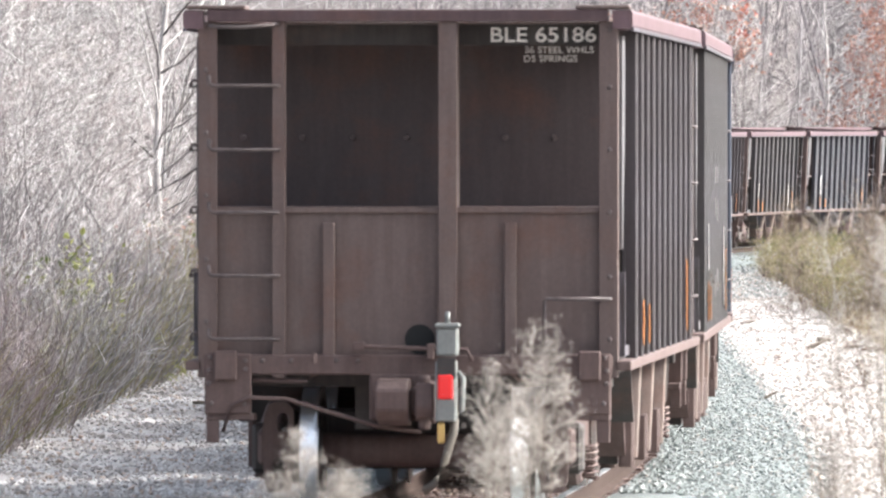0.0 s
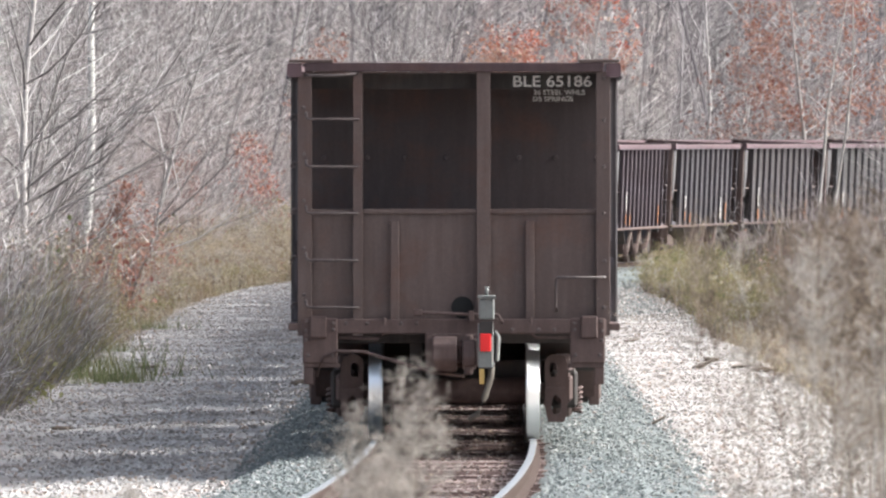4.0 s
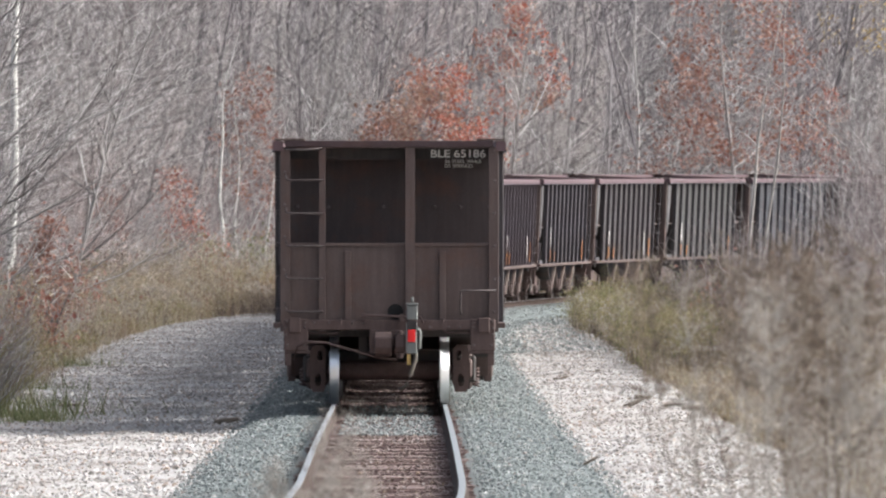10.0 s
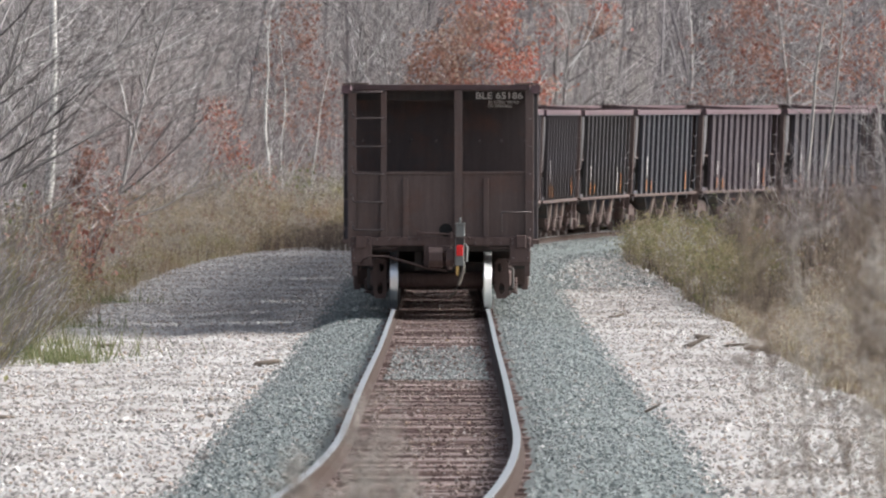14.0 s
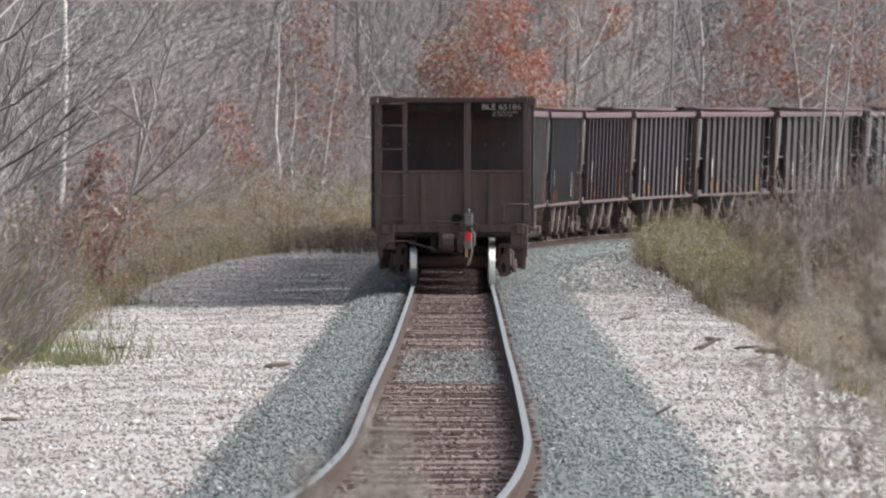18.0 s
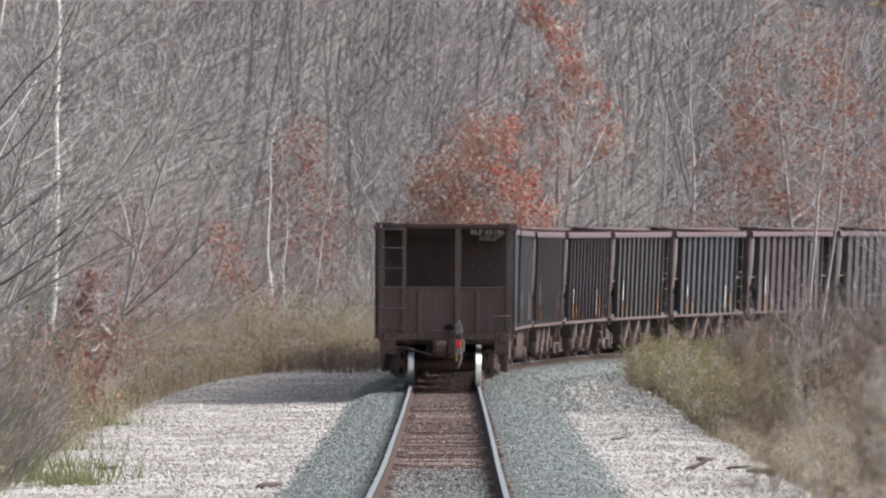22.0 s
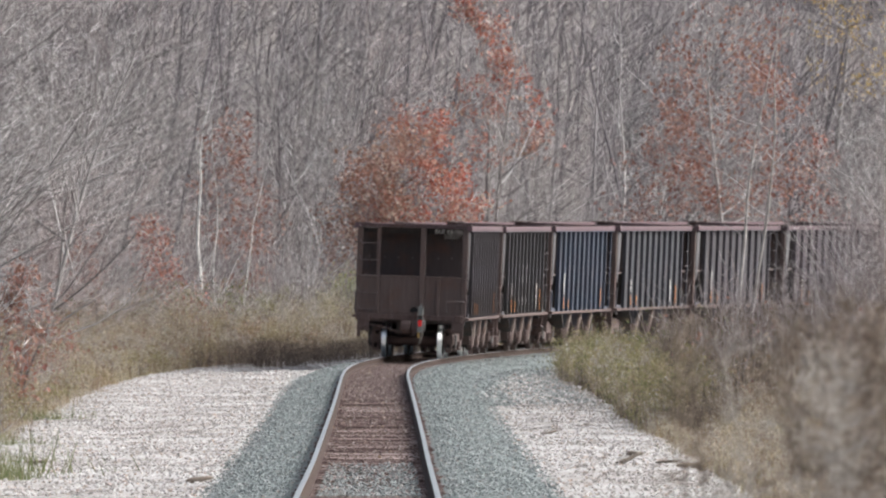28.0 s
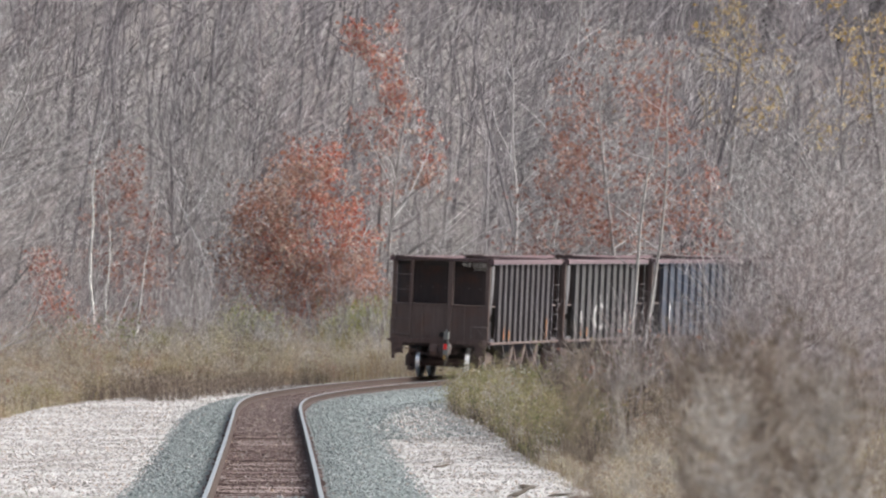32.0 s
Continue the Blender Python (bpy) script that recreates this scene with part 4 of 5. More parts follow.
boxes("lens_frame", device, M_DARK, (0.24, 0.37, -0.515, -0.50, 1.00, 1.15))
boxes("red_lens", device, M_RED, (0.245, 0.35, -0.525, -0.505, 0.86, 1.03), label="red lens", bevel=0.02)
rods("clamp_handle", device, M_GREY, [(0.36, -0.46, 0.72), (0.41, -0.46, 0.78), (0.42, -0.46, 1.0), (0.38, -0.46, 1.05)], r=0.02)
boxes("glad_hand", device, M_BRASS, (0.24, 0.29, -0.47, -0.42, 0.55, 0.70), label="brass fitting", bevel=0.01)
rods("air_hose", device, M_RUBBER, [(0.36, -0.43, 0.72), (0.35, -0.45, 0.62), (0.29, -0.46, 0.42), (0.22, -0.47, 0.27), (0.14, -0.47, 0.21)], r=0.03)


def car_pose(s_end):
    """A car's pose when its end is s_end along the track: both trucks stand on the line."""
    a, b = on_line(s_end + TRUCK[0]), on_line(s_end + TRUCK[1])
    way = (b - a).normalized()
    side = way.cross(Vector((0, 0, 1))).normalized()
    up = side.cross(way)
    m = Matrix((side, way, up)).transposed().to_4x4() @ Matrix.Rotation(cant(s_end + 6.1), 4, "Y")
    m.translation = a - way * TRUCK[0]
    return m


def motions():
    whole = [i * 1.0 for i in range(33)]
    for k, c in enumerate(cars):
        walk(c, [(t, car_pose(train_at(t) + PITCH * k)) for t in whole])
    walk(device, [(t, car_pose(train_at(t))) for t in whole])
    rolling = last_sets + [o for c in cars[1:4] for o in c.children if o.name.startswith("wheelset")]
    for axle in rolling:
        y0 = axle.matrix_basis.translation.y
        rows = []
        for i in range(481):
            t = min(i * 2 / 30, 32.0)
            rows.append((t, Matrix.Translation((0, y0, 0.46)) @ Matrix.Rotation(-(train_at(t) - train_at(0)) / 0.46, 4, "X")))
        walk(axle, rows)


# ---- trees, shrubs and grass ----
def limb(verts, faces, pts, radii, sides):
    """A tapered limb; a last radius of zero closes to a point."""
    rings = []
    for i, p in enumerate(pts):
        if radii[i] <= 0:
            verts.append(p)
            rings.append([len(verts) - 1])
            continue
        d = pts[min(i + 1, len(pts) - 1)] - pts[max(i - 1, 0)]
        u = d.cross(Vector((0.3, 0.8, 0.1)) if abs(d.z) > 0.7 * d.length else Vector((0, 0, 1))).normalized()
        w = d.normalized().cross(u)
        n = len(verts)
        verts.extend(p + radii[i] * (math.cos(2 * math.pi * k / sides) * u + math.sin(2 * math.pi * k / sides) * w) for k in range(sides))
        rings.append(list(range(n, n + sides)))
    for a, b in zip(rings, rings[1:]):
        for k in range(sides):
            if len(b) == 1:
                faces.append((a[k], a[(k + 1) % sides], b[0]))
            else:
                faces.append((a[k], a[(k + 1) % sides], b[(k + 1) % sides], b[k]))


def wander(r, p, d, length, steps, bend, rise):
    """Points of a limb that starts at p towards d, wavering and rising."""
    pts = [p.copy()]
    d = d.normalized()
    for _ in range(steps):
        d = (d + Vector((r.gauss(0, bend), r.gauss(0, bend), r.gauss(0, bend) + rise))).normalized()
        p = p + d * (length / steps)
        pts.append(p.copy())
    return pts


def grow(seed, height, girth, primaries, seconds, thirds, spread, low=0.25, lean=0.05, twig=0.010, bias=0.0):
    """A bare tree: trunk, and limbs of three orders. Returns trunk, branches and the tips."""
    r = random.Random(seed)
    tv, tf, bv, bf, tips = [], [], [], [], []
    steps = 9
    trunk = wander(r, Vector((0, 0, -0.2)), Vector((r.gauss(0, lean), r.gauss(0, lean), 1)), height, steps, 0.07, 0.05)
    tr = [girth * (1 - 0.93 * (i / steps) ** 0.8) for i in range(steps + 1)]
    tr[0] *= 1.25
    limb(tv, tf, trunk, tr, 7)
    for i in range(primaries):
        f = low + (0.98 - low) * (i + r.random()) / primaries
        q = f * steps
        k = min(int(q), steps - 1)
        p = trunk[k].lerp(trunk[k + 1], q - k)
        rad = tr[k] + (tr[k + 1] - tr[k]) * (q - k)
        ang = r.uniform(0, 2 * math.pi)
        d = Vector((math.cos(ang) + bias, math.sin(ang), r.uniform(0.3, 1.05)))
        ln = height * spread * (1.15 - 0.85 * f) * r.uniform(0.6, 1.15)
        r1 = min(rad * 0.5, 0.006 + 0.0055 * ln)
        pts = wander(r, p, d, ln, 5, 0.09, 0.035)
        limb(bv, bf, pts, [r1, r1 * 0.85, r1 * 0.68, r1 * 0.5, r1 * 0.33, 0.0], 4)
        tips.append(pts[-1])
        for j in range(seconds):
            g = r.uniform(0.25, 1.0) * 5
            k2 = min(int(g), 4)
            p2 = pts[k2].lerp(pts[k2 + 1], g - k2)
            d2 = (pts[k2 + 1] - pts[k2]).normalized() + Vector((r.gauss(0, 0.5), r.gauss(0, 0.5), r.gauss(0.08, 0.4)))
            l2 = ln * r.uniform(0.25, 0.5)
            r2 = max(r1 * 0.38, twig)
            pts2 = wander(r, p2, d2, l2, 3, 0.08, 0.04)
            limb(bv, bf, pts2, [r2, r2 * 0.8, r2 * 0.55, 0.0], 3)
            tips.append(pts2[-1])
            tips.append(pts2[2])
            for m in range(thirds):
                g3 = r.uniform(0.3, 1.0) * 3
                k3 = min(int(g3), 2)
                p3 = pts2[k3].lerp(pts2[k3 + 1], g3 - k3)
                d3 = (pts2[k3 + 1] - pts2[k3]).normalized() + Vector((r.gauss(0, 0.6), r.gauss(0, 0.6), r.gauss(0.15, 0.45)))
                pts3 = wander(r, p3, d3, l2 * r.uniform(0.35, 0.7), 1, 0.2, 0.08)
                limb(bv, bf, pts3, [twig * 0.8, 0.0], 3)
                tips.append(pts3[-1])
    return (tv, tf), (bv, bf), tips


def leaf_cloud(seed, tips, count, size, scatter, keep=None):
    r = random.Random(seed)
    verts, faces = [], []
    spots = [t for t in tips if keep is None or keep(t)]
    for _ in range(count):
        c = r.choice(spots) + Vector((r.gauss(0, scatter), r.gauss(0, scatter), r.gauss(0, scatter) - 0.04))
        k = size * r.uniform(0.6, 1.3)
        m = Euler((r.uniform(-1.2, 1.2), r.uniform(-1.2, 1.2), r.uniform(0, 6.3))).to_matrix()
        n = len(verts)
        for v in ((-0.5, 0, 0), (0, -0.3, 0.06), (0.55, 0, -0.08), (0, 0.3, 0.06)):
            verts.append(c + m @ (Vector(v) * k))
        faces += [(n, n + 1, n + 2), (n, n + 2, n + 3)]
    return verts, faces


def make_tree(name, label, tree, bark, twigs, leaf=None, leaves=None, category="tree", group=""):
    ob = thing(name, label, category, group)
    raw("trunk", *tree[0], bark, ob, smooth=True)
    raw("crown", *tree[1], twigs, ob, smooth=True)
    if leaf:
        raw("foliage", *leaves, leaf, ob)
    return ob


def stand(ob, px, py, turn=0.0, size=1.0, sink=0.05):
    ob.matrix_basis = Matrix.Translation((px, py, base_z(px, py) - sink)) @ pose(0, 0, 0, 0, 0, turn) @ Matrix.Scale(size, 4)
    return ob


def planted(ob, px, py, turn, size):
    c = copy_thing(ob, Matrix.Translation((px, py, base_z(px, py) - 0.05)) @ pose(0, 0, 0, 0, 0, turn))
    c.scale = (size, size, size)
    return c


def off_track(px, py):
    return (px - line_x(py)) * math.cos(heading(line_s(py)))


SIGHTS = [(-0.0375, -0.0325, 286), (-0.0322, -0.0285, 270), (-0.0215, -0.0105, 382), (-0.0035, 0.0125, 394), (0.024, 0.041, 404)]


def open_sight(px, py):
    """Keeps the marked trees at the edge of the woods in view."""
    return all(not (a < px / py < b and py < far) for a, b, far in SIGHTS)


FOREST = "bare woods behind the track"
KINDS = []
for k, (h, g, pr, se, th, sp, lo) in enumerate([(14, 0.085, 46, 9, 3, 0.34, 0.08), (12, 0.065, 46, 9, 3, 0.36, 0.05), (16, 0.10, 46, 9, 3, 0.32, 0.10), (10, 0.048, 44, 9, 3, 0.38, 0.04), (13, 0.07, 46, 9, 3, 0.32, 0.06), (8, 0.035, 40, 9, 3, 0.40, 0.04)]):
    KINDS.append(make_tree("bare_tree", "tall leafless grey tree with fine twigs", grow(100 + k, h, g, pr, se, th, sp, lo, 0.07, 0.007, 0.6), M_BARK, M_TWIG, group=FOREST))

r = random.Random(5)
# one of each stands near the edge of the woods
spots = [(-11.5, 300), (-9.0, 362), (9.5, 415), (-14, 255), (-2.5, 412), (17.5, 430)]
for ob, (px, py) in zip(KINDS, spots):
    stand(ob, px, py, r.uniform(-50, 50), 1.0)
count = 0
while count < 165:
    py = 165 + 330 * r.random() ** 0.75
    px = r.uniform(-16 - 0.05 * py, 14 + 0.075 * py)
    o = off_track(px, py)
    if -9.0 < o < 9.0 or (o > 0 and py < 330 and px < 14) or abs(px) > 0.065 * (py + 20) + 5:
        continue
    if not open_sight(px, py) or (o < 0 and py > 300 and o > -14 and r.random() < 0.7):
        continue
    planted(KINDS[r.randrange(6)], px, py, r.uniform(-60, 60), r.uniform(0.75, 1.2))
    count += 1

# smaller trees lean out along the gravel's far edge
count = 0
while count < 58:
    py = 105 + 235 * r.random() ** 0.8
    o = -8.4 - 2.6 * smooth01((py - 150) / 80) - abs(r.gauss(0, 2.2))
    px = line_x(py) + o
    if abs(px) > 0.065 * (py + 20) + 4 or not open_sight(px, py):
        continue
    planted(KINDS[r.choice((3, 5, 5))], px, py, r.uniform(-50, 50), r.uniform(0.4, 0.85))
    count += 1
for px, py, size in ((14.6, 300, 0.75), (15.8, 290, 0.85), (17.0, 306, 0.9), (18.2, 296, 0.9), (20.0, 290, 0.9), (13.4, 308, 0.5), (22.0, 300, 0.9)):
    planted(KINDS[r.choice((1, 3, 4))], px, py, r.uniform(0, 360), size)

# far woods on the rising ground, too many to count
fv, ff = [], []
r = random.Random(8)
for _ in range(1350):
    py = r.uniform(425, 860)
    px = r.uniform(-0.06 * py - 6, 0.075 * py + 6)
    if abs(off_track(px, py)) < 10:
        continue
    b = Vector((px, py, base_z(px, py)))
    h = r.uniform(8, 17)
    pts = wander(r, b, Vector((0.1, 0, 1)), h, 5, 0.08, 0.05)
    limb(fv, ff, pts, [0.09, 0.08, 0.065, 0.05, 0.03, 0.0], 4)
    for _ in range(46):
        k = r.randrange(0, 5)
        d = Vector((r.gauss(0.55, 0.9), r.gauss(0, 1), r.uniform(0.3, 1.3)))
        q = wander(r, pts[k].lerp(pts[k + 1], r.random()), d, r.uniform(1.5, 4.2), 2, 0.1, 0.06)
        limb(fv, ff, q, [0.022, 0.016, 0.0], 3)
tagged(raw("far_woods", fv, ff, M_FARTWIG), "grey leafless woods on the rising hillside", "woods", kind="stuff")

# brush and saplings under the trees
fv, ff = [], []
r = random.Random(9)
n = 0
while n < 13000:
    py = 150 + 320 * r.random() ** 0.8
    px = r.uniform(-0.055 * py - 6, 0.07 * py + 6)
    o = off_track(px, py)
    if -12.5 < o < 8.5 or (o > 0 and py < 340) or (not open_sight(px, py) and r.random() < 0.7):
        continue
    n += 1
    b = Vector((px, py, base_z(px, py)))
    q = wander(r, b, Vector((r.gauss(0.25, 0.35), r.gauss(0, 0.3), 1)), r.uniform(0.8, 4.5), 3, 0.14, 0.03)
    limb(fv, ff, q, [0.014, 0.012, 0.009, 0.0], 3)
    for _ in range(2):
        e = wander(r, q[1].lerp(q[2], r.random()), Vector((r.gauss(0.2, 0.8), r.gauss(0, 0.8), 1)), r.uniform(0.4, 1.4), 1, 0.1, 0.0)
        limb(fv, ff, e, [0.009, 0.0], 3)
tagged(raw("underbrush", fv, ff, M_TWIG), "tangled grey leafless brush under the trees", "brush", kind="stuff")

# birches with white trunks
for k, (px, py, h, g) in enumerate([(-10.15, 285, 21, 0.15), (-5.55, 378, 9.5, 0.09), (-4.3, 380, 7, 0.05), (-12.8, 250, 13, 0.09), (-10.6, 262, 10, 0.07), (-5.2, 379, 8, 0.05)]):
    t = make_tree("birch", "slender birch with chalk-white trunk", grow(300 + k, h, g, 18, 5, 3, 0.2, 0.35, 0.03), M_BIRCH, M_TWIG, group="birches at the edge of the woods")
    stand(t, px, py, 40 * k)
    if k == 0:
        t.matrix_basis = t.matrix_basis @ pose(0, 0, 0, 0, 0, -40 * k) @ pose(0, 0, 0, 0, 4.0, 0)


def clumps(seed, centre, radii, count):
    """Places for clumps of leaves, thickest towards the outside of a rounded crown."""
    r = random.Random(seed)
    out = []
    for _ in range(count):
        v = Vector((r.gauss(0, 1), r.gauss(0, 1), r.gauss(0, 1))).normalized() * r.uniform(0.35, 1.0) ** 0.6
        w = 1 + 0.3 * noise.noise(v * 1.7 + Vector((seed, 0, 0)))
        out.append(Vector((centre[0] + v.x * radii[0] * w, centre[1] + v.y * radii[1] * w, centre[2] + v.z * radii[2] * w)))
    return out


def oak(seed, px, py, h, g, spread, leaf, leaves, label, size=0.17, low=0.1, keep=None, limbs=30, crown=None):
    tree = grow(seed, h, g, limbs, 6, 3, spread, low, 0.03)
    t = make_tree("oak", label, tree, M_BARK, M_TWIG, leaf, leaf_cloud(seed + 1, crown or tree[2], leaves, size, 0.24 if crown else 0.16, keep), group="trees still in leaf")
    return stand(t, px, py, 0, 1.0)


oak(421, 1.7, 392, 8.4, 0.11, 0.44, M_OAKLEAF, 7200, "small oak still covered in russet leaves", 0.17, 0.04, None, 44, clumps(5, (0.0, 0, 4.2), (2.4, 2.4, 3.6), 170))
oak(431, 0.2, 390, 6.6, 0.08, 0.42, M_DULLEAF, 3600, "small oak with dull brown leaves beside the russet one", 0.16, 0.03, None, 40, clumps(15, (0.0, 0, 3.5), (1.7, 1.8, 3.3), 120))
oak(432, 2.9, 389, 4.4, 0.06, 0.44, M_DULLEAF, 3000, "low oak with brown leaves down to the ground", 0.16, 0.03, None, 36, clumps(16, (0.0, 0, 2.1), (1.6, 1.6, 2.2), 110))
oak(402, 13.0, 402, 12.0, 0.13, 0.36, M_REDLEAF, 3400, "oak with thinning dull red leaves", 0.17, 0.2, None, 34, clumps(6, (0.2, 0, 7.6), (3.0, 2.6, 4.6), 300))
oak(403, 4.4, 425, 13.5, 0.13, 0.24, M_OAKLEAF, 2200, "tall oak with sparse orange leaves", 0.2, 0.3, lambda p: p.z > 6)
oak(404, 18.8, 455, 17.0, 0.2, 0.26, M_GOLDLEAF, 1000, "tall tree with scattered golden leaves", 0.2, 0.3, lambda p: p.z > 9)
oak(405, 25.5, 450, 17.0, 0.2, 0.26, M_GOLDLEAF, 1300, "tall tree with scattered golden leaves", 0.2, 0.3, lambda p: p.z > 8)
oak(406, -6.6, 352, 3.9, 0.035, 0.36, M_OAKLEAF, 1300, "young oak with a few rusty leaves", 0.15)
oak(407, -8.4, 322, 3.6, 0.035, 0.36, M_REDLEAF, 420, "young oak with a few rusty leaves", 0.15)
oak(408, -4.8, 384, 7.5, 0.04, 0.26, M_REDLEAF, 1500, "young oak with a few rusty leaves", 0.15)
oak(409, 10.5, 410, 8.5, 0.09, 0.30, M_REDLEAF, 1500, "oak with thinning dull red leaves", 0.17)
oak(410, 17.0, 420, 7.0, 0.09, 0.30, M_OAKLEAF, 900, "oak with thinning dull red leaves", 0.17)
oak(411, -8.4, 274, 3.2, 0.03, 0.36, M_REDLEAF, 1000, "young oak with a few rusty leaves", 0.14)

# a forked pale sapling before the curve
for k, (px, py, h, lean) in enumerate([(9.85, 296, 11.5, -1.5), (10.05, 296.4, 10.5, 5.0)]):
    t = make_tree("sapling", "slender forked sapling with pale bark and few twigs", grow(540 + k, h, 0.07, 13, 4, 2, 0.2, 0.3, 0.0), M_PALEBARK, M_TWIG, group="saplings by the curve")
    stand(t, px, py)
    t.matrix_basis = t.matrix_basis @ pose(0, 0, 0, 0, lean, 0)
# saplings before the curve
for k, (px, py, h) in enumerate([(12.4, 300, 5.4), (15.5, 290, 7.5), (17.0, 283, 8.5), (19.0, 300, 9.0), (13.8, 285, 4.5)]):
    t = make_tree("sapling", "thin leafless sapling with pale stem", grow(500 + k, h, 0.07, 20, 5, 3, 0.26, 0.2), M_PALEBARK, M_TWIG, group="saplings by the curve")
    stand(t, px, py, 70 * k)


for k in range(34):
    py = r.uniform(185, 262)
    px = r.uniform(810 + 2 * k, 1130) / FOCAL * py
    planted(KINDS[r.choice((3, 5, 5))], px, py, r.uniform(-60, 60), r.uniform(0.45, 0.75))


def shrub_mesh(seed, h, stems, twigs):
    r = random.Random(seed)
    v, f = [], []
    for _ in range(stems):
        b = Vector((r.gauss(0, 0.28), r.gauss(0, 0.28), -0.05))
        d = Vector((r.gauss(0, 0.25), r.gauss(0, 0.25), 1))
        ln = h * r.uniform(0.5, 1.05)
        pts = wander(r, b, d, ln, 4, 0.10, 0.03)
        limb(v, f, pts, [0.012, 0.01, 0.008, 0.006, 0.0], 3)
        for _ in range(twigs):
            k = r.randrange(1, 4)
            q = wander(r, pts[k].lerp(pts[k + 1], r.random()), Vector((r.gauss(0, 0.7), r.gauss(0, 0.7), r.uniform(0.2, 1.3))), ln * r.uniform(0.15, 0.4), 1, 0.2, 0.08)
            limb(v, f, q, [0.007, 0.0], 3)
    return v, f


SHRUBS = []
for k in range(4):
    ob = thing("shrub", "leafless twiggy grey-brown shrub", "shrub", "shrubs along the woods' edge")
    raw("brush", *shrub_mesh(600 + k, 2.4 + 0.5 * k, 26, 8), M_TWIG, ob)
    SHRUBS.append(ob)
r = random.Random(12)
for k, ob in enumerate(SHRUBS):
    stand(ob, (-9.5, -11, 9.5, 13)[k], (250, 300, 285, 300)[k], 0)
n = 0
while n < 200:
    py = 85 + 315 * r.random() ** 1.2
    px = r.uniform(-22, 28)
    o = off_track(px, py)
    if not (-17 < o < -6.8 - 4.0 * smooth01((py - 140) / 100) or 7.0 < o < 20) or abs(px) > 0.07 * py + 5:
        continue
    if o > 0 and (py > 335 or py < 215):
        continue
    planted(SHRUBS[r.randrange(4)], px, py, r.uniform(0, 360), r.uniform(0.6, 1.15))
    n += 1


LEAFY = []
for k, (mat, lab) in enumerate([(M_REDLEAF, "low shrub with clinging rust-red leaves"), (M_DRY, "low shrub with dry tan leaves"), (M_FRESH, "low shrub with fading olive leaves")]):
    ob = thing("leafy_shrub", lab, "shrub", "shrubs still in leaf")
    v, f = shrub_mesh(650 + k, 1.9, 18, 7)
    raw("brush", v, f, M_TWIG, ob)
    raw("foliage", *leaf_cloud(660 + k, v[::5], 420, 0.11, 0.12), mat, ob)
    stand(ob, (-8.6, -8.2, 6.6)[k], (214, 262, 268)[k])
    LEAFY.append(ob)
for k in range(54):
    left = k % 4 < 3
    py = r.uniform(155, 350) if left else r.uniform(190, 300)
    o = -7.4 - 2.5 * smooth01((py - 180) / 60) - abs(r.gauss(0, 2.2)) if left else 6.0 + abs(r.gauss(0, 1.8))
    planted(LEAFY[r.choice((0, 0, 1, 2))], line_x(py) + o, py, r.uniform(0, 360), r.uniform(0.5, 1.2))


# taller brush, grey and rust-red, nearer along the gravel
for k in range(44):
    py = r.uniform(112, 222)
    o = -7.0 - abs(r.gauss(0, 1.7)) - 0.6 * smooth01((py - 150) / 60)
    if k % 2:
        planted(LEAFY[r.choice((0, 0, 0, 1, 2))] if py > 152 else SHRUBS[r.randrange(4)], line_x(py) + o, py, r.uniform(0, 360), r.uniform(0.7, 1.3))
    else:
        planted(SHRUBS[r.randrange(4)], line_x(py) + o, py, r.uniform(0, 360), r.uniform(0.55, 1.0))


for k in range(30):
    py = r.uniform(90, 124)
    planted(SHRUBS[r.randrange(4)], line_x(py) - 5.7 - 1.7 * r.random(), py, r.uniform(0, 360), r.uniform(0.35, 0.7))


for k in range(9):
    py = r.uniform(104, 140)
    planted(LEAFY[2], line_x(py) - 6.9 - 2.2 * r.random(), py, r.uniform(0, 360), r.uniform(0.7, 1.2))


for k in range(26):
    py = r.uniform(150, 275)
    planted(LEAFY[0] if k % 3 else SHRUBS[r.randrange(4)], line_x(py) - 7.4 - abs(r.gauss(0, 2.0)), py, r.uniform(0, 360), r.uniform(0.7, 1.25))


def leaning_brush(name, mat, label, count, seed, back):
    """Twiggy brush that leans out over the gravel's near edge."""
    r = random.Random(seed)
    v, f = [], []
    for _ in range(count):
        py = r.uniform(88, 172)
        o = -5.7 - 0.9 * smooth01((py - 105) / 120) - abs(r.gauss(0, back))
        px = line_x(py) + o
        b = Vector((px, py, base_z(px, py) - 0.03))
        ln = r.uniform(0.7, 2.0) * (0.6 + 0.5 * smooth01((-5.6 - o) / 1.6))
        q = wander(r, b, Vector((r.gauss(0.42, 0.22), r.gauss(0, 0.2), 1)), ln, 4, 0.07, 0.0)
        limb(v, f, q, [0.008, 0.007, 0.006, 0.004, 0.0], 3)
        for _ in range(6):
            k = r.randrange(1, 4)
            e = wander(r, q[k].lerp(q[k + 1], r.random()), Vector((r.gauss(0.5, 0.5), r.gauss(0, 0.4), r.uniform(0.4, 1.2))), ln * r.uniform(0.15, 0.4), 1, 0.1, 0.0)
            limb(v, f, e, [0.005, 0.0], 3)
    tagged(raw(name, v, f, mat), label, "brush", kind="stuff")


leaning_brush("leaning_brush", M_TWIG, "grey leafless brush leaning over the gravel's edge", 2300, 91, 1.6)
leaning_brush("leaning_brush", M_BROWN, "brown leafless brush leaning over the gravel's edge", 650, 92, 1.4)
leaning_brush("leaning_brush", M_GREEN, "olive stems leaning over the gravel's edge", 800, 93, 1.0)


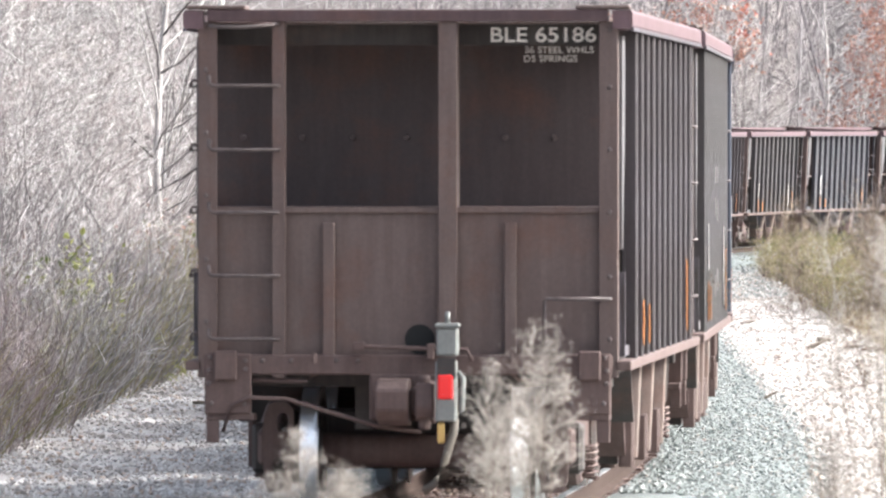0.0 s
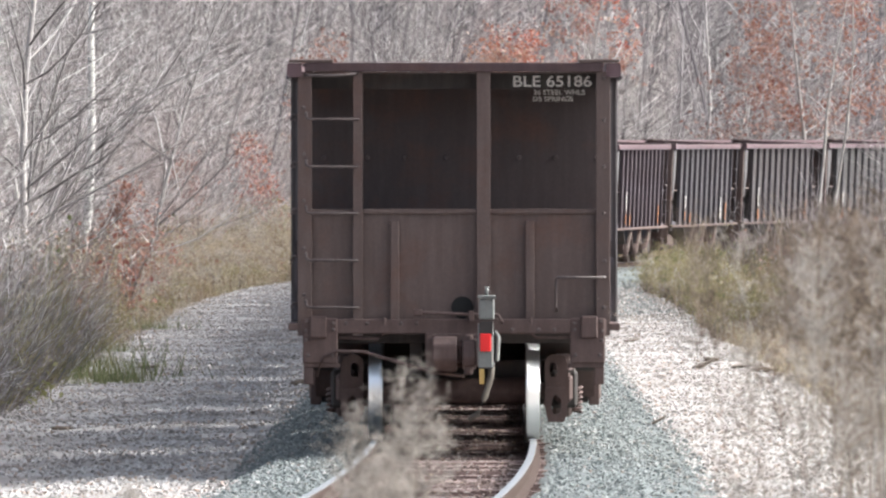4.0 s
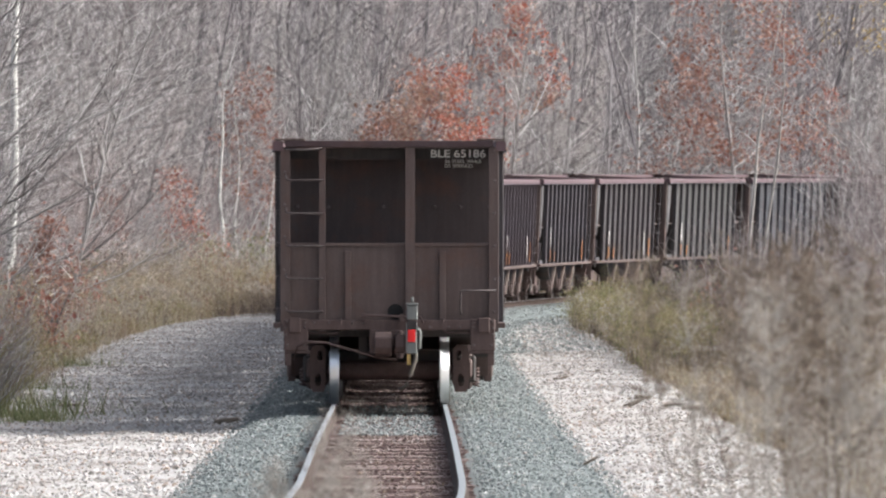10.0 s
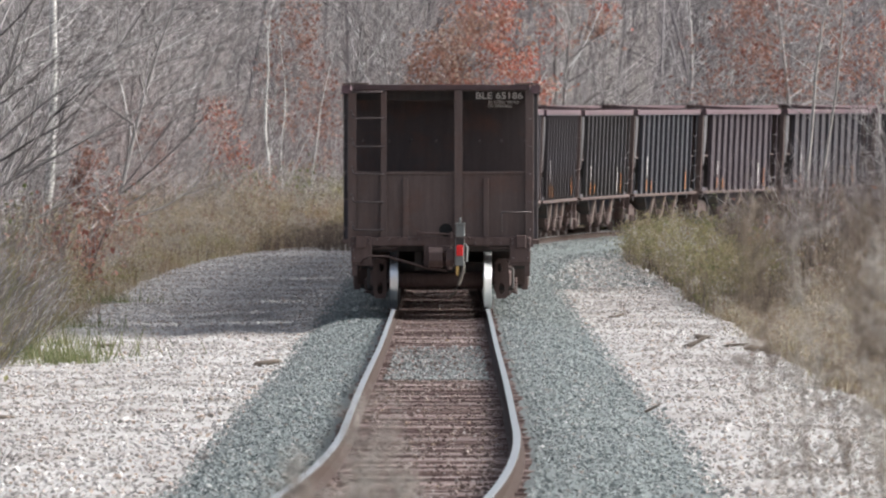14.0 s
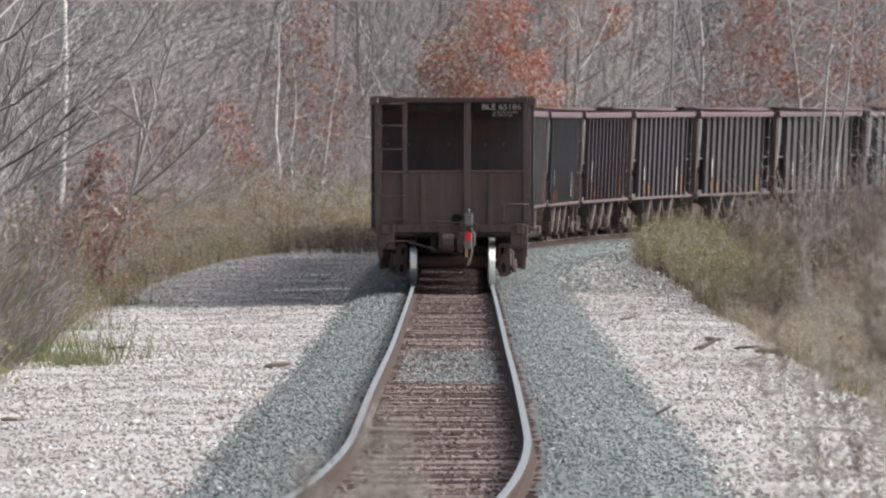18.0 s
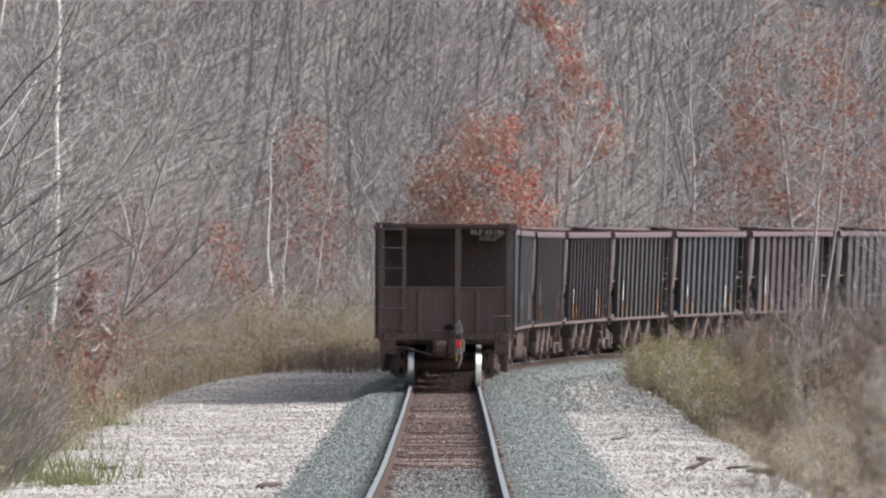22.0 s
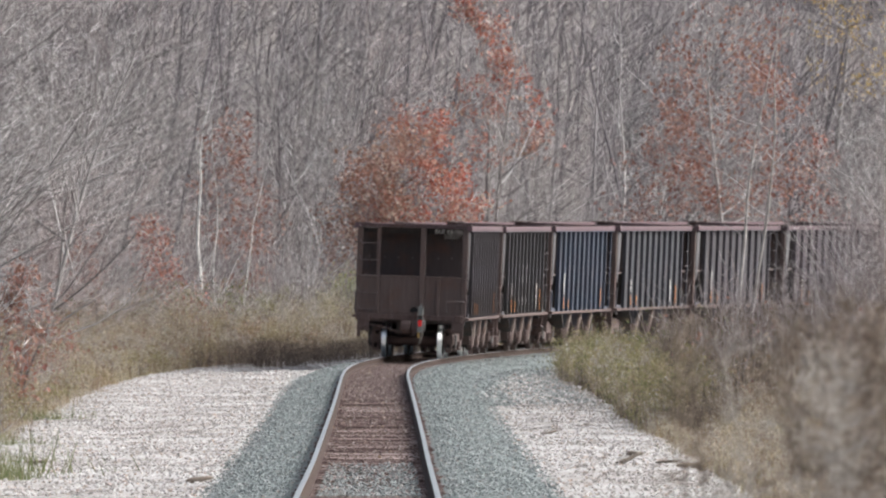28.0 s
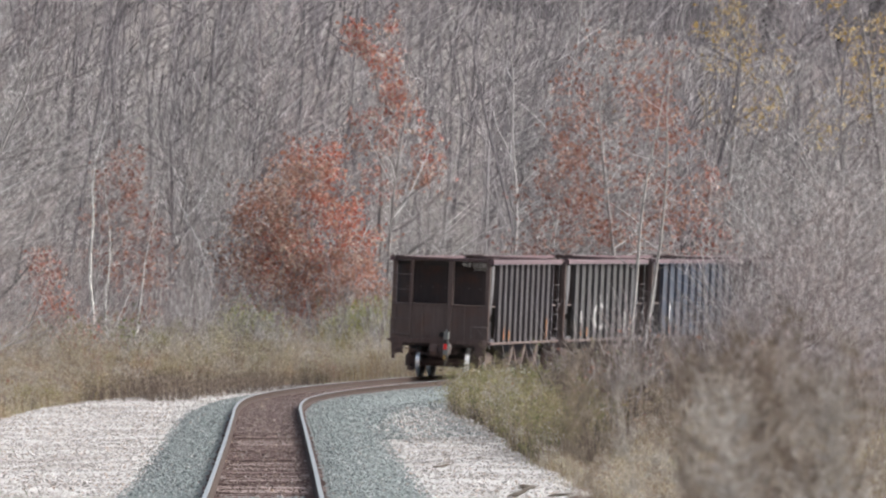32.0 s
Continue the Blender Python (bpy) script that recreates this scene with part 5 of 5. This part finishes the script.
def blades(name, mat, label, count, spots, h, w, seed, lean=0.25, category="grass"):
    """Tufts of bent blades: spots() gives a place and a height factor."""
    r = random.Random(seed)
    v, f = [], []
    while count > 0:
        place = spots(r)
        if place is None:
            continue
        px, py, k = place
        z = max(base_z(px, py), -0.9)
        lean_to = r.uniform(0, 6.28)
        for _ in range(9):
            b = Vector((px + r.gauss(0, 0.13), py + r.gauss(0, 0.25), z - 0.03))
            ln = h * k * r.uniform(0.35, 1.15)
            a = lean_to + r.gauss(0, 1.1)
            d = Vector((math.cos(a), math.sin(a), 0)) * abs(r.gauss(0, lean)) * 1.5 * ln
            u = Vector((math.cos(a + 1.3), math.sin(a + 1.3), 0)) * w * r.uniform(0.4, 1.0)
            n = len(v)
            q1 = b + d * 0.12 + Vector((0, 0, ln * 0.42))
            q2 = b + d * 0.5 + Vector((r.gauss(0, 0.03), 0, ln * 0.8))
            v += [b - u, b + u, q1 + u * 0.8, q1 - u * 0.8, q2 + u * 0.55, q2 - u * 0.55, b + d + Vector((0, 0, ln * r.uniform(0.72, 1.0)))]
            f += [(n, n + 1, n + 2, n + 3), (n + 3, n + 2, n + 4, n + 5), (n + 5, n + 4, n + 6)]
            count -= 1
    tagged(raw(name, v, f, mat), label, category, kind="stuff")


def left_bank(r):
    py = 84 + 336 * r.random() ** 0.8
    if py < 165 and r.random() < 0.65:
        return None
    edge = -5.5 - 0.9 * smooth01((py - 105) / 120) + 0.45 * noise.noise(Vector((py * 0.12, 3.0, 0)))
    o = edge - abs(r.gauss(0, 3.2))
    px = line_x(py) + o / math.cos(heading(line_s(py)))
    if abs(px) > 0.07 * py + 5:
        return None
    return px, py, 0.35 + 0.8 * smooth01((edge - o) / 4.0) + 0.6 * noise.noise(Vector((px, py * 0.3, 1.0)))


def right_bank(r):
    py = r.uniform(60, 205)
    edge = 5.0 - 0.9 * smooth01((py - 250) / 60) + 0.5 * noise.noise(Vector((py * 0.15, 8.0, 0)))
    o = edge + abs(r.gauss(0, 2.2))
    px = line_x(py) + o / math.cos(heading(line_s(py)))
    if abs(px) > 0.07 * py + 5:
        return None
    return px, py, 0.35 + 0.6 * smooth01((o - edge) / 2.5) + 0.45 * noise.noise(Vector((px, py * 0.3, 1.0)))


def right_brush(r):
    """Head-high dead weeds further from the gravel."""
    py = r.uniform(90, 200)
    o = 6.3 + abs(r.gauss(0, 2.0))
    px = line_x(py) + o
    if abs(px) > 0.07 * py + 5:
        return None
    return px, py, 0.45 + 0.5 * smooth01((o - 6.0) / 2.0) + 0.35 * noise.noise(Vector((px * 0.8, py * 0.15, 6.0)))


blades("dry_grass", M_DRY, "tall dry tan grass along the woods' edge", 40000, left_bank, 0.95, 0.008, 31)
blades("dry_grass", M_DRY, "tall dry tan weeds beside the gravel", 36000, right_bank, 1.1, 0.008, 32)
blades("tall_weeds", M_BROWN, "head-high dead brown weeds beside the gravel", 6000, right_brush, 2.1, 0.007, 37, 0.16, "weeds")
blades("green_weeds", M_GREEN, "yellow-green autumn weeds beside the gravel", 4000, left_bank, 0.6, 0.016, 33, category="weeds")
blades("green_weeds", M_GREEN, "yellow-green autumn weeds beside the gravel", 4000, right_bank, 0.8, 0.016, 34, category="weeds")


def verge(r):
    """Short green grass where brush meets gravel."""
    py = r.uniform(92, 165)
    o = -5.9 - 0.9 * smooth01((py - 105) / 120) - abs(r.gauss(0, 0.7))
    k = 0.5 + 0.9 * noise.noise(Vector((py * 0.13, 21.0, 0)))
    return (line_x(py) + o, py, k) if k > 0.25 else None


blades("green_grass", M_FRESH, "short green grass where brush meets gravel", 5000, verge, 0.6, 0.008, 45, 0.4)


def green_patch(r):
    """A green clump at the gravel's edge."""
    py = r.gauss(159, 6)
    return line_x(py) - 6.35 - abs(r.gauss(0, 0.45)), py, r.uniform(0.5, 1.1)


blades("green_grass", M_FRESH, "green grass clump at the gravel's edge", 1500, green_patch, 0.6, 0.009, 46, 0.45)


def thicket(r):
    """The dense weeds that hide the inside of the curve."""
    py = r.uniform(188, 303)
    o = 5.2 - 0.9 * smooth01((py - 250) / 60) + abs(r.gauss(0, 3.0)) + 0.2
    return line_x(py) + o, py, 0.22 + 0.75 * smooth01((o - 4.4) / 4.5) + 0.25 * noise.noise(Vector((o * 0.7, py * 0.2, 4.0)))


blades("tall_weeds", M_BROWN, "dense brown standing weeds inside the curve", 20000, thicket, 2.0, 0.008, 35, 0.14, "weeds")
def left_stalks(r):
    py = 115 + 235 * r.random() ** 1.5
    o = -7.2 - abs(r.gauss(0, 1.8))
    px = line_x(py) + o
    return (px, py, 0.6 + 0.6 * noise.noise(Vector((px * 0.6, py * 0.2, 9.0)))) if abs(px) < 0.065 * (py + 20) + 4 else None


def tan_slope(r):
    """Dense ochre weeds between the gravel and the woods."""
    py = 190 + 210 * r.random() ** 0.85
    o = -6.9 - abs(r.gauss(0, 3.6))
    px = line_x(py) + o / math.cos(heading(line_s(py)))
    return (px, py, 0.5 + 0.35 * smooth01((-7 - o) / 3) + 0.7 * noise.noise(Vector((px * 0.5, py * 0.12, 12.0)))) if abs(px) < 0.065 * (py + 20) + 4 else None


blades("dead_stalks", M_STALK, "dark dead weed stalks standing by the gravel", 9000, left_stalks, 1.7, 0.009, 41, 0.10, "weeds")
blades("dead_stalks", M_STALK, "dark dead weed stalks inside the curve", 24000, thicket, 2.1, 0.011, 42, 0.08, "weeds")
blades("dry_grass", M_DRY, "dense ochre weeds between gravel and woods", 17000, tan_slope, 1.3, 0.009, 43, 0.4)
blades("green_weeds", M_GREEN, "yellow-green autumn weeds inside the curve", 8000, thicket, 1.3, 0.012, 36, 0.3, "weeds")


def curve_edge(r):
    """The green margin of the thicket."""
    py = r.uniform(200, 302)
    o = 5.0 - 0.9 * smooth01((py - 250) / 60) + abs(r.gauss(0, 0.8))
    return line_x(py) + o / math.cos(heading(line_s(py))), py, 0.6 + 0.5 * noise.noise(Vector((o, py * 0.4, 2.0)))


blades("green_weeds", M_GREEN, "yellow-green autumn weeds at the thicket's edge", 3600, curve_edge, 1.0, 0.010, 38, 0.4, "weeds")


def seeding(name, mat, label, count, spots, h, seed, puff=0.035, bits=40, wide_by=0.13, stem=0.006):
    """Goldenrod gone to seed: thin stems under nodding soft plumes."""
    r = random.Random(seed)
    v, f = [], []
    while count > 0:
        place = spots(r)
        if place is None:
            continue
        count -= 1
        px, py, k = place
        b = Vector((px, py, max(base_z(px, py), -0.9) - 0.03))
        ln = h * max(k, 0.3) * r.uniform(0.7, 1.15)
        a = r.uniform(0, 6.28)
        nod = Vector((math.cos(a), math.sin(a), 0)) * ln * r.uniform(0.05, 0.3)
        top = b + nod * 0.4 + Vector((0, 0, ln * 0.8))
        limb(v, f, [b, b.lerp(top, 0.5), top], [stem, stem * 0.8, 0.0], 3)
        size = r.uniform(0.7, 1.3)
        for _ in range(bits):
            g = r.random()
            wide = wide_by * size * (1 - 0.75 * g)
            c = top + nod * g * g + Vector((r.gauss(0, wide), r.gauss(0, wide), -0.22 * ln + 0.42 * ln * g + r.gauss(0, 0.03)))
            e = Vector((r.gauss(0, 1), r.gauss(0, 1), r.gauss(0, 1))).normalized() * puff * r.uniform(0.5, 1.1)
            n = len(v)
            v += [c - e * 0.5, c + e * 0.5, c + Vector((e.y, e.z, e.x)) * 0.8]
            f.append((n, n + 1, n + 2))
    tagged(raw(name, v, f, mat), label, "weeds", kind="stuff")


seeding("seeding_goldenrod", M_PLUME, "pale fluffy goldenrod gone to seed before the woods", 2300, tan_slope, 1.7, 51, 0.045, 46, 0.2)
seeding("seeding_goldenrod", M_DRY, "ochre fluffy weeds on the slope before the woods", 3000, tan_slope, 1.6, 52, 0.045, 46, 0.2)
seeding("seeding_goldenrod", M_GREEN, "olive fluffy weeds on the slope before the woods", 900, tan_slope, 1.3, 56, 0.045, 46, 0.2)
seeding("seeding_goldenrod", M_REDLEAF, "rust-red leafy weeds before the woods", 420, left_stalks, 1.6, 58, 0.06, 40, 0.22)
seeding("seeding_goldenrod", M_PLUME, "pale fluffy goldenrod at the gravel's edge", 600, left_bank, 1.2, 57)
seeding("seeding_goldenrod", M_PLUME, "pale fluffy goldenrod gone to seed beside the gravel", 1600, right_bank, 1.3, 53, 0.04, 44, 0.17)
seeding("seeding_goldenrod", M_DRY, "tan fluffy weeds beside the gravel", 1200, right_bank, 1.4, 61, 0.04, 44, 0.17)
seeding("seeding_goldenrod", M_GREEN, "yellow-green fluffy weeds at the thicket's edge", 600, curve_edge, 1.9, 54, 0.045, 46, 0.2)
seeding("seeding_goldenrod", M_PLUME, "pale fluffy goldenrod at the thicket's edge", 420, curve_edge, 1.5, 59, 0.045, 46, 0.2)
seeding("seeding_goldenrod", M_DRY, "tan fluffy weeds at the thicket's edge", 500, curve_edge, 1.7, 60, 0.045, 46, 0.2)
seeding("seeding_goldenrod", M_BROWN, "brown fluffy weeds inside the curve", 900, thicket, 1.9, 55)


seeding("seed_heads", M_FLUFF, "round pale seed heads at the thicket's edge", 70, curve_edge, 1.7, 64, 0.05, 170, 0.24)
seeding("seed_heads", M_FLUFF, "round pale seed heads before the woods", 240, tan_slope, 1.8, 65, 0.05, 150, 0.25)
seeding("bushy_weeds", M_DRY, "rounded tan weed clumps before the woods", 900, tan_slope, 1.3, 71, 0.055, 110, 0.34)
seeding("bushy_weeds", M_GREEN, "rounded olive weed clumps before the woods", 420, tan_slope, 1.2, 72, 0.055, 110, 0.34)
seeding("bushy_weeds", M_BROWN, "rounded brown weed clumps before the woods", 700, tan_slope, 1.5, 73, 0.055, 100, 0.34)
seeding("bushy_weeds", M_GREEN, "yellow-green leafy weed clumps inside the curve", 260, curve_edge, 1.6, 74, 0.055, 120, 0.30)
blades("dead_stalks", M_STALK, "dark dead weed stalks at the thicket's edge", 4500, curve_edge, 1.7, 0.010, 66, 0.12, "weeds")
blades("tall_weeds", M_BROWN, "brown standing weeds at the thicket's edge", 8000, curve_edge, 1.5, 0.008, 68, 0.3, "weeds")


def slope_clumps(r):
    """Taller clumps that stand out of the weeds before the woods."""
    py = r.uniform(325, 394)
    o = r.uniform(-17, -7.5)
    k = noise.noise(Vector((o * 0.45, py * 0.09, 31.0)))
    px = line_x(py) + o / math.cos(heading(line_s(py)))
    return (px, py, 0.65 + 0.7 * k) if k > -0.05 and abs(px) < 0.065 * (py + 20) + 4 else None


seeding("bushy_weeds", M_PLUME, "pale rounded goldenrod clumps before the woods", 260, slope_clumps, 2.3, 76, 0.055, 130, 0.32)
seeding("bushy_weeds", M_GREEN, "yellow-green rounded weed clumps before the woods", 170, slope_clumps, 2.2, 77, 0.055, 130, 0.36)
seeding("bushy_weeds", M_STALK, "dark twiggy weed clumps before the woods", 90, slope_clumps, 2.4, 78, 0.045, 90, 0.34)


def curve_brush(r):
    """Dark brush close to the ballast on the outside of the curve."""
    py = r.uniform(304, 332)
    o = -3.6 - 3.4 * r.random()
    return line_x(py) + o / math.cos(heading(line_s(py))), py, 0.75 + 0.4 * noise.noise(Vector((o * 0.8, py * 0.25, 15.0)))


blades("dead_stalks", M_STALK, "dark dead weeds outside the curve", 2600, curve_brush, 1.1, 0.010, 69, 0.3, "weeds")
seeding("bushy_weeds", M_BROWN, "low brown weed clumps outside the curve", 170, curve_brush, 1.0, 75, 0.05, 100, 0.3)
blades("dead_stalks", M_STALK, "dark dead weed stalks before the woods", 3500, tan_slope, 1.6, 0.010, 67, 0.12, "weeds")


def weed(seed, h, head, heads, fuzz, splay, sprays=34):
    """A dead goldenrod: stems that carry feathery heads over their last metres."""
    r = random.Random(seed)
    stems = []
    low = max(1 - head / h, 0.1)
    for _ in range(heads):
        pts = wander(r, Vector((r.gauss(0, 0.06), r.gauss(0, 0.06), -0.05)), Vector((r.gauss(0, splay), r.gauss(0, splay), 1)), h * r.uniform(1 - 0.5 * head / h, 1.0), 5, splay * 0.5, 0.03)
        sv, sf, hv, hf = [], [], [], []
        limb(sv, sf, pts, [0.006, 0.0055, 0.005, 0.004, 0.003, 0.0], 4)
        stems.append(((sv, sf), (hv, hf)))
        for _ in range(sprays):
            g = r.uniform(low, 1.0)
            k = min(int(g * 5), 4)
            p = pts[k].lerp(pts[k + 1], g * 5 - k)
            ln = head * 0.42 * (1.2 - 0.75 * (g - low) / (1 - low)) * r.uniform(0.5, 1.2)
            q = wander(r, p, Vector((r.gauss(0, 1), r.gauss(0, 1), r.uniform(0.3, 1.2))), ln, 2, 0.2, 0.05)
            limb(hv, hf, q, [0.003, 0.003, 0.0], 3)
            for _ in range(fuzz):
                c = q[1].lerp(q[2], r.random()) + Vector((r.gauss(0, 0.02), r.gauss(0, 0.02), r.gauss(0, 0.02)))
                e = Vector((r.gauss(0, 1), r.gauss(0, 1), r.gauss(0, 1))).normalized() * r.uniform(0.006, 0.014)
                n = len(hv)
                hv += [c, c + e, c + Vector((e.y, e.z, e.x))]
                hf.append((n, n + 1, n + 2))
    return stems


def plant_weed(seed, px, py, top, heads, mat=M_PLUME, head=0.7, fuzz=24, splay=0.09, sprays=34):
    z = base_z(px, py)
    stems = weed(seed, top - z, head, heads, fuzz, splay, sprays)
    ob = thing("dead_weed", "dead goldenrod weed with feathery grey-tan heads", "weed", "dead weeds near the track")
    for stalk, plume in stems:
        tagged(raw("plume", *plume, mat, raw("stem", *stalk, M_DRIFT, ob)), kind="stuff")
    ob.matrix_basis = Matrix.Translation((px, py, z))
    return ob


plant_weed(701, -0.34, 30, 1.88, 4, M_FLUFF, 0.55, 22, 0.035)
plant_weed(702, -0.25, 30.4, 1.70, 3, M_FLUFF, 0.5, 22, 0.035)
plant_weed(704, -0.44, 29.6, 1.56, 2, M_FLUFF, 0.45, 22, 0.04)
plant_weed(703, -1.17, 30, 1.42, 3, M_FLUFF, 0.45, 30, 0.04)
plant_weed(705, -1.03, 30.5, 1.3, 2, M_FLUFF, 0.4, 30, 0.04)
r = random.Random(44)
for k in range(12):
    py = r.uniform(34, 50)
    u = 640 + 460 * r.random() ** 0.7
    top = 90 + 420 * smooth01((960 - u) / 360) * r.uniform(0.8, 1.1) + r.uniform(0, 240)
    plant_weed(710 + k, u / FOCAL * py, py, 2.5 - top / FOCAL * py, r.randrange(2, 4), M_FLUFF if k % 3 else M_BROWN, 0.5, 14)


def tall_near(r):
    """Tall feathery weeds on the near bank."""
    py = r.uniform(36, 54)
    u = 640 + 560 * r.random() ** 0.8
    px = u / FOCAL * py
    top = 2.5 - (70 + 240 * smooth01((800 - u) / 190) + 260 * r.random() ** 1.5) / FOCAL * py
    return px, py, (top - base_z(px, py)) / 2.5


seeding("feathery_weeds", M_BROWN, "tall feathery brown weeds on the near bank", 70, tall_near, 2.4, 62, 0.018, 180, 0.12, 0.0025)
seeding("feathery_weeds", M_FLUFF, "tall feathery tan weeds on the near bank", 70, tall_near, 2.4, 63, 0.018, 170, 0.12, 0.0025)


def near_brush(seed, count, u0, u1, d0, d1, y0, y1, mat, name, label):
    """Tangled brush close to the eye on the near bank: arching stems full of side sprays."""
    r = random.Random(seed)
    for _ in range(count):
        py = r.uniform(y0, y1)
        f = r.random()
        px = (u0 + (u1 - u0) * f) / FOCAL * py
        z = base_z(px, py)
        h = EYE_Z - (d0 + (d1 - d0) * f + 90 * r.random() ** 2) / FOCAL * py - z
        ob = thing(name, label, "shrub", "brush on the near bank", Matrix.Translation((px, py, z)))
        for _ in range(2):
            v, fc, hv, hf = [], [], [], []
            pts = wander(r, Vector((r.gauss(0, 0.05), r.gauss(0, 0.2), -0.05)), Vector((r.gauss(0.0, 0.018), r.gauss(0, 0.03), 1)), h * r.uniform(0.95, 1.0), 6, 0.03, 0.02)
            limb(v, fc, pts, [0.0024, 0.0024, 0.0022, 0.002, 0.002, 0.0018, 0.0], 3)
            for _ in range(25):
                g = 1 - 0.55 * r.random() ** 1.2 / h
                k = min(int(g * 6), 5)
                q = wander(r, pts[k].lerp(pts[k + 1], g * 6 - k), Vector((r.gauss(0, 0.7), r.gauss(0, 0.7), r.uniform(0.2, 1.2))), r.uniform(0.08, 0.24), 2, 0.25, 0.04)
                limb(hv, hf, q, [0.0032, 0.0025, 0.0], 3)
                for _ in range(12):
                    c = q[0].lerp(q[2], r.random()) + Vector((r.gauss(0, 0.012), r.gauss(0, 0.012), r.gauss(0, 0.012)))
                    e = Vector((r.gauss(0, 1), r.gauss(0, 1), r.gauss(0, 1))).normalized() * r.uniform(0.006, 0.016)
                    n = len(hv)
                    hv += [c, c + e, c + Vector((e.y, e.z, e.x))]
                    hf.append((n, n + 1, n + 2))
            tagged(raw("sprays", hv, hf, mat, raw("stem", v, fc, mat, ob)), kind="stuff")


near_brush(81, 9, 720, 1010, 30, -20, 32, 42, M_BROWN, "near_shrub", "tangled grey-brown leafless brush on the near bank")
near_brush(82, 7, 730, 1000, 110, 60, 32, 42, M_FLUFF, "near_shrub", "feathery tan dead brush on the near bank")
# goldenrod gone to seed along both edges
tufts = [plant_weed(760, -7.6, 205, base_z(-7.6, 205) + 1.2, 1, M_PLUME, 0.9, 14, 0.05, 44), plant_weed(761, -7.9, 240, base_z(-7.9, 240) + 1.5, 1, M_DRY, 1.1, 14, 0.05, 44),
         plant_weed(762, 6.1, 246, base_z(6.1, 246) + 1.0, 1, M_DRY, 0.8, 14, 0.05, 44), plant_weed(763, 7.2, 205, base_z(7.2, 205) + 1.7, 1, M_BROWN, 1.2, 14, 0.05, 44)]
for k in range(120):
    left = k % 2 == 0
    py = r.uniform(120, 345) if left else r.uniform(115, 305)
    o = -6.9 - abs(r.gauss(0, 2.2)) if left else 5.4 + abs(r.gauss(0, 2.4)) - 0.9 * smooth01((py - 250) / 60)
    px = line_x(py) + o
    if abs(px) < 0.065 * (py + 20) + 4:
        planted(tufts[k % 4 if abs(o) > 7.5 else k % 3], px, py, r.uniform(0, 360), r.uniform(0.6, 1.2))
# a green tuft on the gravel
gv, gf = [], []
for _ in range(620):
    b = Vector((r.gauss(0, 0.19), r.gauss(0, 0.45), 0))
    a, ln = r.uniform(0, 6.28), r.uniform(0.05, 0.27) * math.exp(-3.0 * b.x * b.x)
    e = Vector((math.cos(a), math.sin(a), 0))
    n = len(gv)
    gv += [b - e.cross(Vector((0, 0, 1))) * 0.006, b + e.cross(Vector((0, 0, 1))) * 0.006, b + e * ln * 0.6 + Vector((0, 0, ln))]
    gf.append((n, n + 1, n + 2))
for px, py, k in ((-5.1, 153, 1.15), (-6.2, 155, 1.8), (-6.5, 158, 2.3), (-6.6, 166, 1.9), (-6.7, 182, 1.6), (-6.8, 214, 1.5)):
    tuft = raw("grass_tuft", gv, gf, M_FRESH)
    tagged(tuft, "low green grass tuft on the gravel", "grass", kind="stuff")
    tuft.matrix_basis = Matrix.Translation((px, py, rail_z(py) - 0.43)) @ pose(0, 0, 0, 0, 0, 40 * px) @ Matrix.Scale(k, 4)

# yellow-green bush outside the curve
def leafy_bush(seed, px, py, h, wide, label, leaves=2600):
    tree = grow(seed, h, 0.03, 26, 6, 3, 0.5, 0.03)
    cloud = leaf_cloud(seed + 1, clumps(seed, (0, 0, h * 0.5), (wide, wide, h * 0.5), 70), leaves, 0.11, 0.2)
    stand(make_tree("leafy_bush", label, tree, M_BARK, M_TWIG, M_LIME, cloud, "bush", "bushes before the woods"), px, py)


leafy_bush(451, 3.95, 376, 2.5, 0.9, "yellow-green leafy bush beside the curve")
leafy_bush(452, 2.9, 380, 1.9, 0.9, "yellow-green leafy bush beside the curve")
leafy_bush(453, -0.2, 374, 2.2, 1.2, "pale olive bush before the oaks")

leafy_bush(454, -6.5, 124, 2.3, 0.45, "yellow-green leafy bush in the brush beside the gravel", 420)
leafy_bush(455, -6.1, 136, 0.8, 0.45, "low yellow-green bush at the gravel's edge", 500)

# driftwood and old sticks on the gravel
for k, (px, py, ln, turn, g) in enumerate([(-2.27, 149, 0.36, 25, 1.0), (-4.97, 166, 0.4, -20, 0.8), (3.17, 193, 0.3, 10, 0.7), (4.14, 171, 0.3, -10, 1.3), (3.88, 163.5, 0.45, 12, 0.9), (4.75, 162.8, 0.42, -8, 1.2), (5.05, 161.5, 0.5, 5, 1.5), (4.5, 165.5, 0.4, 0, 0.6), (-2.5, 126, 0.3, 60, 0.6), (2.26, 117, 0.34, -35, 0.35), (-4.6, 118, 0.3, 15, 0.6), (4.2, 205, 0.4, 10, 0.8)]):
    rr = random.Random(800 + k)
    bm = bmesh.new()
    p = wander(rr, Vector((-ln / 2, 0, 0.03)), Vector((1, 0.1, 0)), ln, 4, 0.12, 0.0)
    tube(bm, p, [g * q for q in (0.03, 0.045, 0.04, 0.035, 0.02)], 6)
    ob = part("stick", bm, M_DRIFT, None, smooth=True)
    tagged(ob, "weathered broken stick lying on the gravel", "stick")
    o = off_track(px, py)
    ob.matrix_basis = Matrix.Translation((px, py, rail_z(py) + bed_up(o) + lumps(line_s(py), o) - 0.005)) @ pose(0, 0, 0, 0, 0, turn)

motions()
